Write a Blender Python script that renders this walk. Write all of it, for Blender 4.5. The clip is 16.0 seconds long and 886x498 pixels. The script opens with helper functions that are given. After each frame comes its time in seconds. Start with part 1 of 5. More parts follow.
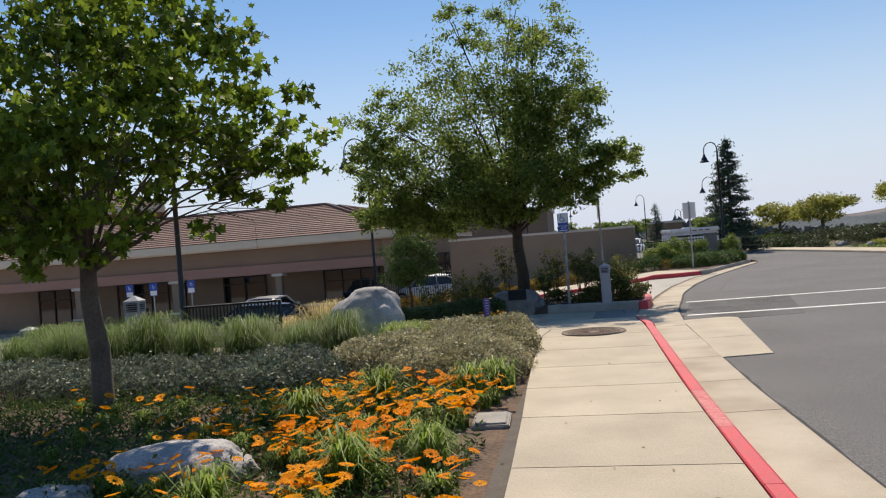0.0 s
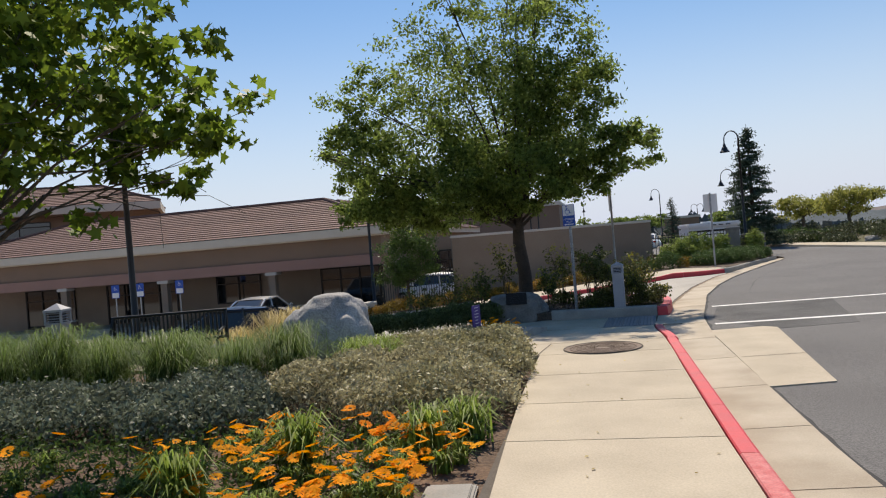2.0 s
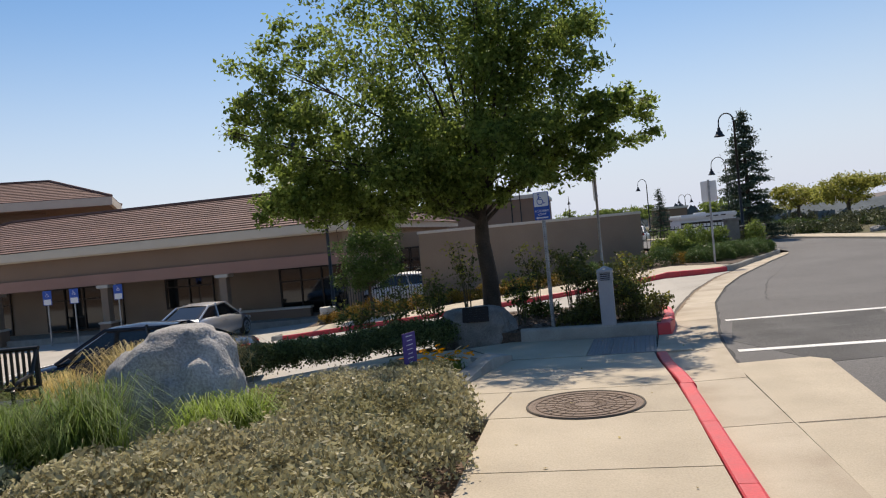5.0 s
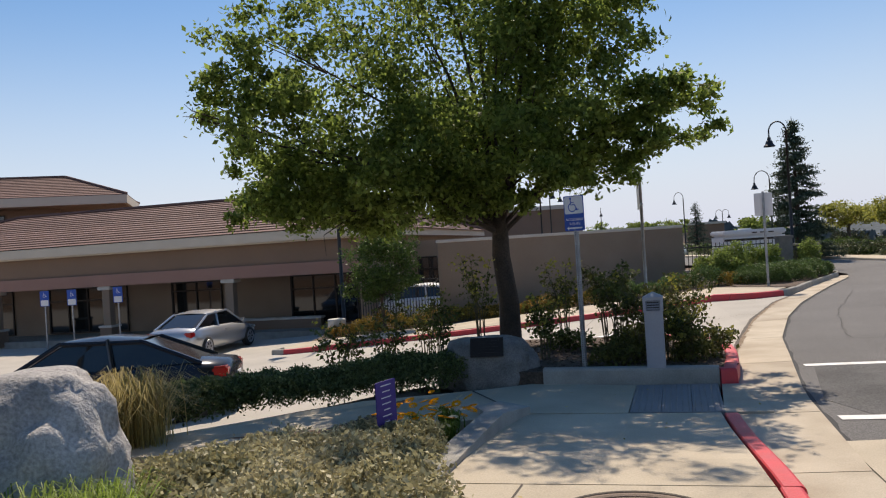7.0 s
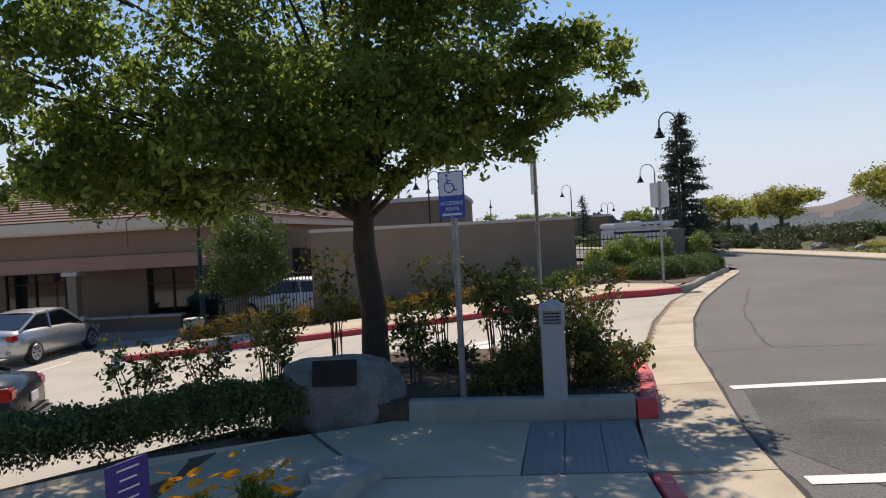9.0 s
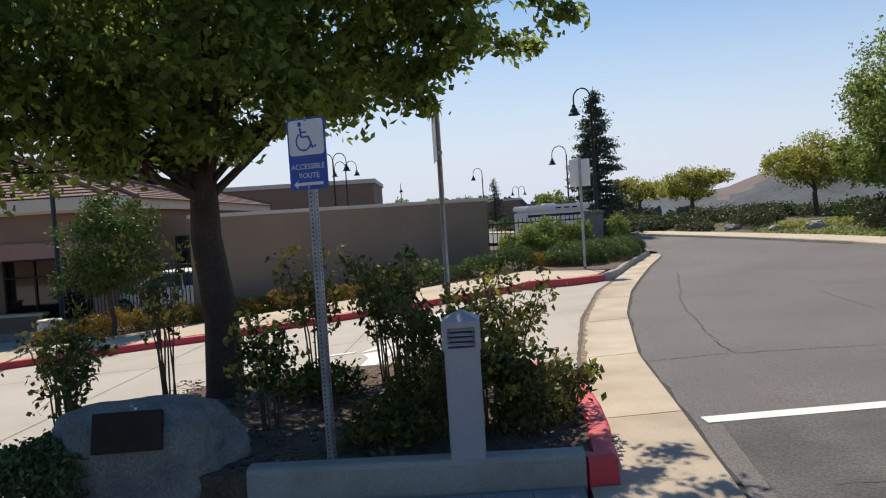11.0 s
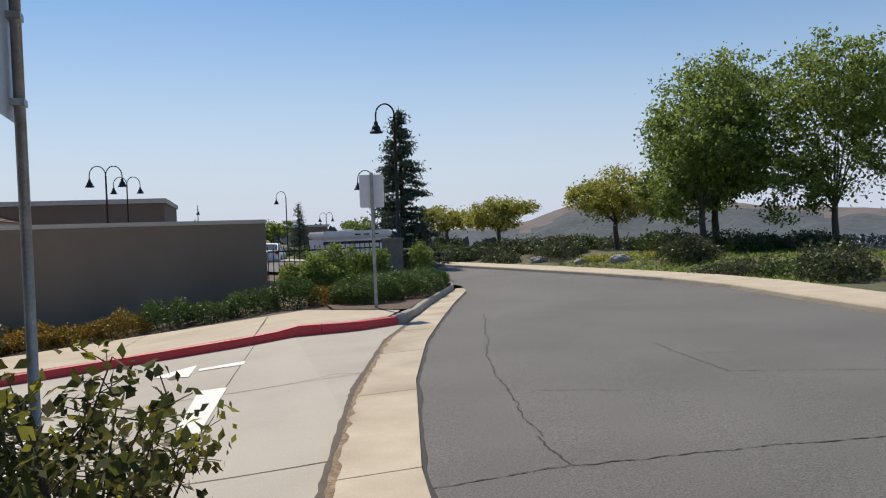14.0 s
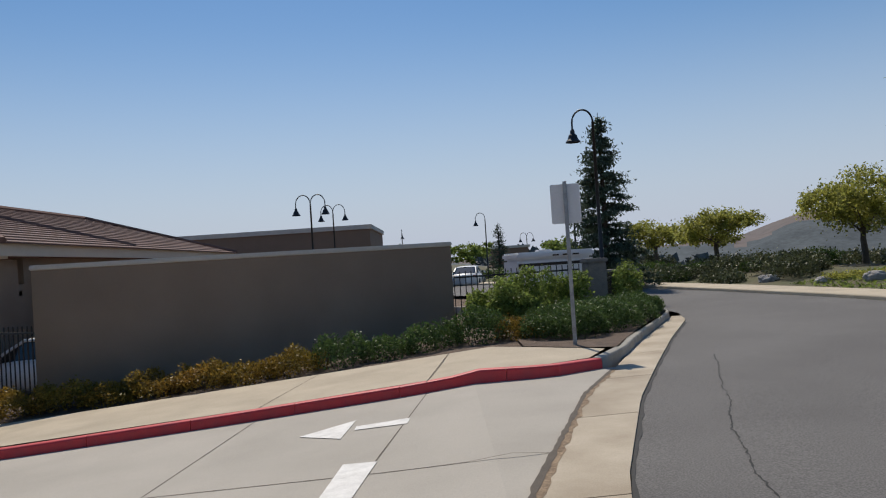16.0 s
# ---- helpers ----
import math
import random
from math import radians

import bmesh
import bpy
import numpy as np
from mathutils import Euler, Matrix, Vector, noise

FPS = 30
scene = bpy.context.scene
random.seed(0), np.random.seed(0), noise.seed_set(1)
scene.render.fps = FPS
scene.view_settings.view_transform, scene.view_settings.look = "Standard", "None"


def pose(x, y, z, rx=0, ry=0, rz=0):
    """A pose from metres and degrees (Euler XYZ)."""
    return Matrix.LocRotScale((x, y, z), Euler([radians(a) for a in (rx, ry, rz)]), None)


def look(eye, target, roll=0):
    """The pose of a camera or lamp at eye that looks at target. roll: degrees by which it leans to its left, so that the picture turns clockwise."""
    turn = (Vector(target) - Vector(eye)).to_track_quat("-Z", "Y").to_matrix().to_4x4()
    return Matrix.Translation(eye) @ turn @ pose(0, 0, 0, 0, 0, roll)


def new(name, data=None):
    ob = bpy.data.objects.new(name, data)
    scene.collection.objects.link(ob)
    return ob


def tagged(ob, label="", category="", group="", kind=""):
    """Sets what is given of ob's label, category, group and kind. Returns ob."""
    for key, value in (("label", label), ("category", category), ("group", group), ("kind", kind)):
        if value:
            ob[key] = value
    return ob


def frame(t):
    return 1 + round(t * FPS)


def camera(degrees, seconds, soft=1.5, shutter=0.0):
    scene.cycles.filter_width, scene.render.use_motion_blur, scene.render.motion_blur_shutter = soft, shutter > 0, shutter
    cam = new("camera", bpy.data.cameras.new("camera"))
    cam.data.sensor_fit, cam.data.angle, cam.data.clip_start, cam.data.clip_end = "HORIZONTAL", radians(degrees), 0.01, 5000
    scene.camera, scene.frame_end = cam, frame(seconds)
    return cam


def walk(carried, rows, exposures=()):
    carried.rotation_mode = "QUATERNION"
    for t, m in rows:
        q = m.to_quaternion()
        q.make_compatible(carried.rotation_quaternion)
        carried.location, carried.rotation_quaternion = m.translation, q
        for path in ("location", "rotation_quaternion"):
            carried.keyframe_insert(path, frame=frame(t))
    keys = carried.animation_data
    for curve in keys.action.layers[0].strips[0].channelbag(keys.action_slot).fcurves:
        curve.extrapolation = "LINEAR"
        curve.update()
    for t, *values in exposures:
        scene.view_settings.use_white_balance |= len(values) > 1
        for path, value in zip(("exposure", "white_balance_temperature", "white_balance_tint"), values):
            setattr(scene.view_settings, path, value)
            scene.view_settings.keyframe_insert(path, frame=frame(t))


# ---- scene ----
cam = camera(60.5, 16.0, soft=1.15)
METRES, EYE, TILT, LEAN, TURN = 18.4, 1.564, 0.0, 0.0, 11.1
ROWS = [
    (0.0, 0.0, 0.0, 0.0, -0.01, -0.08, 4.45),
    (0.5, 0.009, 0.0292, 0.0003, 2.4, 0.87, 5.42),
    (1.0, 0.0128, 0.0608, -0.0011, 4.0, 0.86, 4.33),
    (1.5, 0.0235, 0.0899, -0.0012, 2.89, 0.42, 4.77),
    (2.0, 0.0274, 0.1193, -0.0015, 1.03, -0.26, 4.7),
    (2.5, 0.0355, 0.1488, -0.0001, -1.72, -0.78, 4.91),
    (3.0, 0.0416, 0.1773, -0.0003, -1.83, -1.73, 4.68),
    (3.5, 0.0477, 0.208, 0.0014, -4.32, -1.92, 3.55),
    (4.0, 0.0558, 0.2375, 0.0018, -3.5, -0.77, 4.86),
    (6.5, 0.0758, 0.3968, -0.0012, 3.52, -1.34, 3.35),
    (7.0, 0.0806, 0.4263, 0.0018, 2.26, -0.0, 3.65),
    (7.5, 0.0887, 0.4555, 0.002, 0.09, 0.02, 4.56),
    (8.0, 0.093, 0.4859, 0.0027, -3.77, -0.5, 3.72),
    (8.5, 0.1007, 0.5162, 0.0018, -5.1, -0.35, 5.02),
    (9.0, 0.1035, 0.5499, 0.001, -5.92, -1.19, 3.15),
    (9.5, 0.1142, 0.5813, -0.0001, -10.93, -1.66, 4.5),
    (10.0, 0.1204, 0.6121, -0.0014, -11.92, -3.33, 4.06),
    (12.5, 0.1687, 0.75, -0.0031, -15.53, 0.06, 4.64),
    (13.0, 0.1836, 0.776, -0.0048, -17.82, 0.79, 4.98),
    (13.5, 0.199, 0.8029, -0.0069, -21.5, 0.38, 3.35),
    (14.0, 0.2241, 0.8289, -0.0072, -26.6, -1.3, 2.17),
    (14.5, 0.2395, 0.8574, -0.0073, -22.83, -2.05, 1.32),
    (15.0, 0.2558, 0.8857, -0.0065, -20.43, -0.94, 3.05),
    (15.5, 0.2661, 0.9158, -0.0066, -14.29, -0.29, 3.17),
    (16.0, 0.2769, 0.9463, -0.0054, -11.36, 0.97, 3.73),
]
walk(cam, [(t, pose(0, 0, EYE, TILT, LEAN, TURN) @ pose(METRES * x, METRES * y, METRES * z, 90 + pitch, roll, yaw)) for t, x, y, z, yaw, pitch, roll in ROWS],
     exposures=((0.0, 0.12, 6600, 12), (4.0, 0.12, 6600, 12), (6.5, 0.13, 6750, 14), (10.0, 0.16, 6700, 13), (12.5, 0.14, 6500, 12), (14.0, -0.02, 6450, 11), (16.0, -0.32, 6320, 11)))

# ---- world, sun ----
SUN_EL, SUN_AZ = 53.0, -10.0          # degrees; azimuth from +y towards +x
world = bpy.data.worlds.new("sky")
scene.world = world
world.use_nodes = True
wn = world.node_tree
sky = wn.nodes.new("ShaderNodeTexSky")
sky.sky_type, sky.sun_disc = "NISHITA", False
sky.sun_elevation, sky.sun_rotation = radians(SUN_EL), radians(SUN_AZ)
sky.altitude, sky.air_density, sky.dust_density, sky.ozone_density = 200, 1.1, 0.4, 1.6
bg = wn.nodes["Background"]
bg.inputs[1].default_value = 0.10
# pale haze low over the horizon
coord, sep, fade, hazemix = (wn.nodes.new(n) for n in ("ShaderNodeTexCoord", "ShaderNodeSeparateXYZ", "ShaderNodeMapRange", "ShaderNodeMix"))
hazemix.data_type = "RGBA"
fade.interpolation_type = "SMOOTHSTEP"
fade.inputs[1].default_value, fade.inputs[2].default_value, fade.inputs[3].default_value, fade.inputs[4].default_value = -0.05, 0.36, 1.0, 0.0
wn.links.new(coord.outputs["Generated"], sep.inputs[0])
wn.links.new(sep.outputs[2], fade.inputs[0])
wn.links.new(fade.outputs[0], hazemix.inputs[0])
skysat = wn.nodes.new("ShaderNodeHueSaturation")
skysat.inputs["Saturation"].default_value = 1.3
wn.links.new(sky.outputs[0], skysat.inputs["Color"])
wn.links.new(skysat.outputs[0], hazemix.inputs[6])
hazemix.inputs[7].default_value = (5.9, 6.55, 7.9, 1)
wn.links.new(hazemix.outputs[2], bg.inputs[0])
sun = new("sun", bpy.data.lights.new("sun", "SUN"))
sun.data.energy, sun.data.angle, sun.data.color = 4.8, radians(0.53), (1.0, 0.895, 0.74)
sd = Vector((math.sin(radians(SUN_AZ)) * math.cos(radians(SUN_EL)), math.cos(radians(SUN_AZ)) * math.cos(radians(SUN_EL)), math.sin(radians(SUN_EL))))
sun.matrix_world = look(sd * 60, (0, 0, 0))


# ---- materials ----
def mat(name, color, rough=0.8, var=0.25, scale=4.0, fine=60.0, bump=0.3, metal=0.0, tint=None, island=0.0, obj=0.0, spec=0.5, trans=0.0):
    """A surface with variation at two scales. tint: second colour of the large stains."""
    m = bpy.data.materials.new(name)
    m.use_nodes = True
    nt = m.node_tree
    N, L = nt.nodes, nt.links.new
    p = N["Principled BSDF"]
    p.inputs["Roughness"].default_value = rough
    p.inputs["Metallic"].default_value = metal
    p.inputs["Specular IOR Level"].default_value = spec
    geo = N.new("ShaderNodeNewGeometry")
    n1, n2 = N.new("ShaderNodeTexNoise"), N.new("ShaderNodeTexNoise")
    n1.inputs["Scale"].default_value, n1.inputs["Detail"].default_value = scale, 5
    n2.inputs["Scale"].default_value, n2.inputs["Detail"].default_value = fine, 3
    for n in (n1, n2):
        L(geo.outputs["Position"], n.inputs["Vector"])
    mix = N.new("ShaderNodeMix")
    mix.data_type = "RGBA"
    mix.inputs[6].default_value = (*color, 1)
    t = tint or tuple(c * (1 - var) for c in color)
    mix.inputs[7].default_value = (*t, 1)
    ramp = N.new("ShaderNodeMapRange")
    ramp.inputs[1].default_value, ramp.inputs[2].default_value = 0.35, 0.7
    L(n1.outputs[0], ramp.inputs[0])
    L(ramp.outputs[0], mix.inputs[0])
    hsv = N.new("ShaderNodeHueSaturation")
    L(mix.outputs[2], hsv.inputs["Color"])
    mr = N.new("ShaderNodeMapRange")
    mr.inputs[1].default_value, mr.inputs[2].default_value = 0.25, 0.75
    mr.inputs[3].default_value, mr.inputs[4].default_value = 1 - var, 1 + var
    L(n2.outputs[0], mr.inputs[0])
    value = mr.outputs[0]
    for amount, sock in ((island, geo.outputs["Random Per Island"]), (obj, N.new("ShaderNodeObjectInfo").outputs["Random"])):
        if amount:
            k = N.new("ShaderNodeMapRange")
            k.inputs[3].default_value, k.inputs[4].default_value = 1 - amount, 1 + amount
            L(sock, k.inputs[0])
            mul = N.new("ShaderNodeMath")
            mul.operation = "MULTIPLY"
            L(value, mul.inputs[0])
            L(k.outputs[0], mul.inputs[1])
            value = mul.outputs[0]
    L(value, hsv.inputs["Value"])
    L(hsv.outputs[0], p.inputs["Base Color"])
    if bump:
        b = N.new("ShaderNodeBump")
        b.inputs["Strength"].default_value, b.inputs["Distance"].default_value = bump, 0.01
        L(n2.outputs[0], b.inputs["Height"])
        L(b.outputs[0], p.inputs["Normal"])
    if trans:
        tr = N.new("ShaderNodeBsdfTranslucent")
        L(hsv.outputs[0], tr.inputs[0])
        ms = N.new("ShaderNodeMixShader")
        ms.inputs[0].default_value = trans
        L(p.outputs[0], ms.inputs[1])
        L(tr.outputs[0], ms.inputs[2])
        L(ms.outputs[0], N["Material Output"].inputs[0])
    return m


CONCRETE = mat("concrete", (0.50, 0.43, 0.32), 0.85, 0.12, 1.3, 70, 0.3, tint=(0.40, 0.34, 0.25), obj=0.07)
DRIVE = mat("driveway_concrete", (0.41, 0.38, 0.33), 0.85, 0.1, 0.8, 80, 0.25, tint=(0.35, 0.325, 0.28), obj=0.03)
GUTTER = mat("gutter_concrete", (0.49, 0.425, 0.325), 0.85, 0.1, 1.2, 90, 0.3, tint=(0.32, 0.26, 0.185), obj=0.09)
KERBGREY = mat("kerb_concrete", (0.36, 0.34, 0.30), 0.9, 0.15, 3, 80, 0.4, tint=(0.26, 0.25, 0.22))
DARKPAD = mat("tactile_pad", (0.25, 0.24, 0.235), 0.85, 0.1, 3, 120, 0.4)
JOINT = mat("joint", (0.12, 0.10, 0.08), 0.95, 0.2, 8, 90, 0.3)
ASPHALT = mat("asphalt", (0.135, 0.130, 0.124), 0.88, 0.5, 0.45, 75, 0.6, tint=(0.105, 0.10, 0.096))
PATCH = mat("asphalt_patch", (0.108, 0.105, 0.101), 0.9, 0.5, 1.0, 60, 1.0)
SEAL = mat("crack_filler", (0.02, 0.02, 0.02), 0.8, 0.2, 6, 50, 0.3)
RED = mat("red_kerb_paint", (0.60, 0.040, 0.050), 0.55, 0.10, 5, 70, 0.3, tint=(0.50, 0.05, 0.06))
WORNRED = mat("worn_red_paint", (0.60, 0.20, 0.19), 0.7, 0.2, 12, 60, 0.4, tint=(0.5, 0.09, 0.09))
LINE = mat("road_paint", (0.78, 0.77, 0.74), 0.7, 0.1, 7, 60, 0.3, tint=(0.62, 0.61, 0.58))
SOIL = mat("soil", (0.15, 0.095, 0.06), 0.95, 0.4, 3, 30, 1.0, tint=(0.09, 0.06, 0.04))
DIRT = mat("gutter_dirt", (0.30, 0.22, 0.14), 0.95, 0.35, 14, 50, 0.8, tint=(0.16, 0.11, 0.07))
BARK_MULCH = mat("mulch", (0.115, 0.08, 0.057), 0.95, 0.4, 6, 40, 1.0, island=0.5)
GRASSLAND = mat("hillside_ground", (0.085, 0.095, 0.04), 0.95, 0.3, 0.3, 6, 0.5, tint=(0.11, 0.085, 0.05))
STUCCO = mat("tan_stucco", (0.30, 0.225, 0.165), 0.92, 0.10, 0.7, 90, 0.5, tint=(0.245, 0.18, 0.13))
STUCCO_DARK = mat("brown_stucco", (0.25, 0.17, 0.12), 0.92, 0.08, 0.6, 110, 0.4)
STUCCO_ROSE = mat("rose_stucco", (0.36, 0.21, 0.165), 0.92, 0.08, 0.6, 110, 0.4)
FASCIA = mat("cream_fascia", (0.62, 0.54, 0.43), 0.7, 0.05, 2, 60, 0.1)
CAP = mat("wall_cap", (0.62, 0.57, 0.50), 0.85, 0.1, 3, 60, 0.3)
ROOF = mat("roof_tile", (0.175, 0.098, 0.077), 0.85, 0.2, 1.2, 20, 0.4, obj=0.12, island=0.18)
TRIMSTONE = mat("cast_stone", (0.60, 0.56, 0.50), 0.8, 0.1, 4, 60, 0.2)
FRAME = mat("bronze_frame", (0.035, 0.028, 0.024), 0.4, 0.1, 4, 50, 0.0, metal=0.6)
GLASS = mat("dark_window_glass", (0.015, 0.018, 0.02), 0.05, 0.05, 3, 20, 0.0, spec=0.8)
BLACK = mat("black_metal", (0.012, 0.012, 0.013), 0.45, 0.15, 5, 60, 0.1)
GALV = mat("galvanised_steel", (0.38, 0.39, 0.40), 0.5, 0.15, 8, 60, 0.2, metal=0.7, tint=(0.26, 0.27, 0.28))
# near-black that stands in for the shade inside holes and gaps
HOLE = mat("hole_shadow", (0.01, 0.01, 0.01), 0.9, 0.1, 5, 50, 0)
SIGNWHITE = mat("sign_white", (0.72, 0.72, 0.72), 0.45, 0.04, 6, 40, 0.0)
SIGNBLUE = mat("sign_blue", (0.008, 0.07, 0.38), 0.4, 0.05, 6, 40, 0.0)
SIGNBACK = mat("sign_aluminium", (0.50, 0.51, 0.52), 0.45, 0.06, 6, 40, 0.05, metal=0.3)
PURPLE = mat("purple_board", (0.06, 0.03, 0.22), 0.5, 0.05, 6, 40, 0.0)
BOLLARD = mat("bollard_grey", (0.36, 0.36, 0.38), 0.6, 0.06, 6, 80, 0.15)
GRANITE = mat("granite", (0.44, 0.42, 0.40), 0.9, 0.35, 2.5, 45, 1.0, tint=(0.26, 0.25, 0.24))
GRANITE_GREY = mat("grey_granite", (0.24, 0.23, 0.21), 0.9, 0.3, 6, 60, 0.8, tint=(0.15, 0.145, 0.135))
PILLARSTONE = mat("pillar_stone", (0.24, 0.215, 0.19), 0.9, 0.25, 5, 60, 0.6, tint=(0.17, 0.155, 0.14))
BRONZE = mat("bronze_plaque", (0.035, 0.025, 0.02), 0.35, 0.2, 12, 60, 0.2, metal=0.7)
GROOVE = mat("cover_groove", (0.13, 0.085, 0.06), 0.85, 0.15, 8, 60, 0.2)
MANHOLE = mat("manhole_cover", (0.20, 0.14, 0.10), 0.75, 0.15, 8, 120, 0.7)
BARK = mat("bark", (0.075, 0.055, 0.042), 0.95, 0.3, 6, 40, 1.0, tint=(0.05, 0.04, 0.03))
BARK_GREY = mat("grey_bark", (0.13, 0.105, 0.08), 0.95, 0.3, 6, 40, 1.0)
CANE = mat("rose_cane", (0.10, 0.085, 0.045), 0.8, 0.3, 8, 60, 0.3)


def leafmat(name, color, var=0.35, trans=0.35, rough=0.5, tint=None):
    return mat(name, color, rough, 0.12, 0.9, 12, 0.0, island=var, trans=trans, spec=0.22, tint=tint or tuple(c * 0.75 for c in color))


LEAF_ISLAND = leafmat("dark_green_leaf", (0.205, 0.27, 0.06), 0.5, 0.68)
LEAF_MAPLE = leafmat("maple_leaf", (0.16, 0.23, 0.025), 0.6, 0.5)
LEAF_YELLOW = leafmat("yellow_green_leaf", (0.37, 0.37, 0.085), 0.4, 0.55)
LEAF_TALL = leafmat("mid_green_leaf", (0.235, 0.305, 0.075), 0.45, 0.5)
NEEDLE = leafmat("conifer_needle", (0.08, 0.115, 0.075), 0.4, 0.25)
LEAF_GREY = leafmat("grey_green_leaf", (0.47, 0.425, 0.26), 0.45, 0.3, tint=(0.30, 0.28, 0.14))
LEAF_DUSTY = leafmat("dusty_dark_leaf", (0.20, 0.23, 0.16), 0.5, 0.25)
LEAF_HEDGE = leafmat("hedge_leaf", (0.08, 0.13, 0.03), 0.4, 0.35)
LEAF_BOX = leafmat("box_hedge_leaf", (0.15, 0.18, 0.07), 0.5, 0.35, tint=(0.10, 0.13, 0.04))
LEAF_ROSE = leafmat("rose_leaf", (0.07, 0.105, 0.028), 0.5, 0.4, tint=(0.12, 0.11, 0.03))
LEAF_YOUNG = leafmat("young_rose_leaf", (0.34, 0.32, 0.06), 0.4, 0.5)
LEAF_ROSEMARY = leafmat("rosemary_leaf", (0.10, 0.16, 0.045), 0.45, 0.3)
LEAF_ORANGE = leafmat("russet_leaf", (0.30, 0.18, 0.035), 0.5, 0.35, tint=(0.20, 0.17, 0.03))
BLADE = leafmat("grass_blade", (0.24, 0.33, 0.06), 0.45, 0.5)
BLADE_SOFT = leafmat("fountain_grass_blade", (0.15, 0.22, 0.055), 0.5, 0.45)
BLADE_DRY = leafmat("dry_grass_blade", (0.50, 0.40, 0.15), 0.4, 0.45)
PETAL = leafmat("orange_petal", (0.90, 0.27, 0.0), 0.2, 0.35, 0.8, tint=(0.90, 0.40, 0.0))
PETAL_PALE = leafmat("pale_petal", (0.75, 0.66, 0.42), 0.2, 0.35)
SCRUB = leafmat("scrub_leaf", (0.11, 0.125, 0.06), 0.5, 0.25)
PAINT_SILVER = mat("silver_car_paint", (0.52, 0.53, 0.54), 0.25, 0.03, 2, 60, 0.0, metal=0.6)
PAINT_DARK = mat("dark_car_paint", (0.035, 0.04, 0.05), 0.2, 0.03, 2, 60, 0.0, metal=0.5)
PAINT_WHITE = mat("white_vehicle_paint", (0.75, 0.75, 0.74), 0.35, 0.03, 2, 60, 0.0)
RUBBER = mat("tyre_rubber", (0.02, 0.02, 0.02), 0.85, 0.15, 6, 60, 0.2)
RIM = mat("alloy_rim", (0.5, 0.5, 0.52), 0.3, 0.05, 6, 60, 0.0, metal=0.9)
TAIL = mat("tail_lamp_red", (0.35, 0.01, 0.01), 0.2, 0.05, 6, 60, 0.0)
# distance haze is mixed into these colours: grey-brown hill, blue-grey valley and woods
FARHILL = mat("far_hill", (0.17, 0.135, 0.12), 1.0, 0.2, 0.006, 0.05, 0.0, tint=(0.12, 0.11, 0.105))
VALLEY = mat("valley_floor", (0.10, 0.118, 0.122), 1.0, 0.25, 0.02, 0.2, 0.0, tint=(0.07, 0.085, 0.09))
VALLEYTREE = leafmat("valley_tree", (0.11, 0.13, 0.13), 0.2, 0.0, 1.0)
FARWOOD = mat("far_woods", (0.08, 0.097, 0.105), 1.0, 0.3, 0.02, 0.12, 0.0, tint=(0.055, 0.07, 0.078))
FARWALL = mat("far_house_wall", (0.42, 0.41, 0.40), 0.9, 0.1, 0.1, 1, 0.0, island=0.3)


# ---- mesh helpers ----
def obj(name, verts, faces, material, parent=None, label="", smooth=False):
    me = bpy.data.meshes.new(name)
    me.from_pydata([tuple(v) for v in verts], [], [tuple(f) for f in faces])
    me.materials.append(material)
    if smooth:
        me.polygons.foreach_set("use_smooth", [True] * len(me.polygons))
    me.update()
    ob = new(name, me)
    if parent is not None:
        ob.parent = parent
    if label:
        ob["label"] = label
    return ob


def part(name, bm, material, parent=None, label="", smooth=False):
    me = bpy.data.meshes.new(name)
    bm.to_mesh(me)
    bm.free()
    me.materials.append(material)
    if smooth:
        me.polygons.foreach_set("use_smooth", [True] * len(me.polygons))
    ob = new(name, me)
    if parent is not None:
        ob.parent = parent
    if label:
        ob["label"] = label
    return ob


def share(ob, m, parent=None, name=None):
    """Another object on the same mesh, at the pose m."""
    o = new(name or ob.name.split(".")[0], ob.data)
    o.parent = parent if parent is not None else ob.parent
    o.matrix_basis = m
    return o


def thing(name, label, category, at=None, group="", kind=""):
    e = new(name)
    e.empty_display_size = 0.1
    if at is not None:
        e.matrix_basis = at
    return tagged(e, label, category, group, kind)


def add_box(bm, x0, x1, y0, y1, z0, z1, bevel=0.0):
    r = bmesh.ops.create_cube(bm, size=1.0)
    vs = r["verts"]
    for v in vs:
        v.co = Vector(((x0 + x1) / 2 + v.co.x * (x1 - x0), (y0 + y1) / 2 + v.co.y * (y1 - y0), (z0 + z1) / 2 + v.co.z * (z1 - z0)))
    if bevel:
        es = {e for v in vs for e in v.link_edges}
        bmesh.ops.bevel(bm, geom=list(es), offset=bevel, segments=2, affect="EDGES")
    return vs


def box(name, b, material, parent=None, label="", bevel=0.0):
    bm = bmesh.new()
    add_box(bm, *b, bevel=bevel)
    return part(name, bm, material, parent, label)


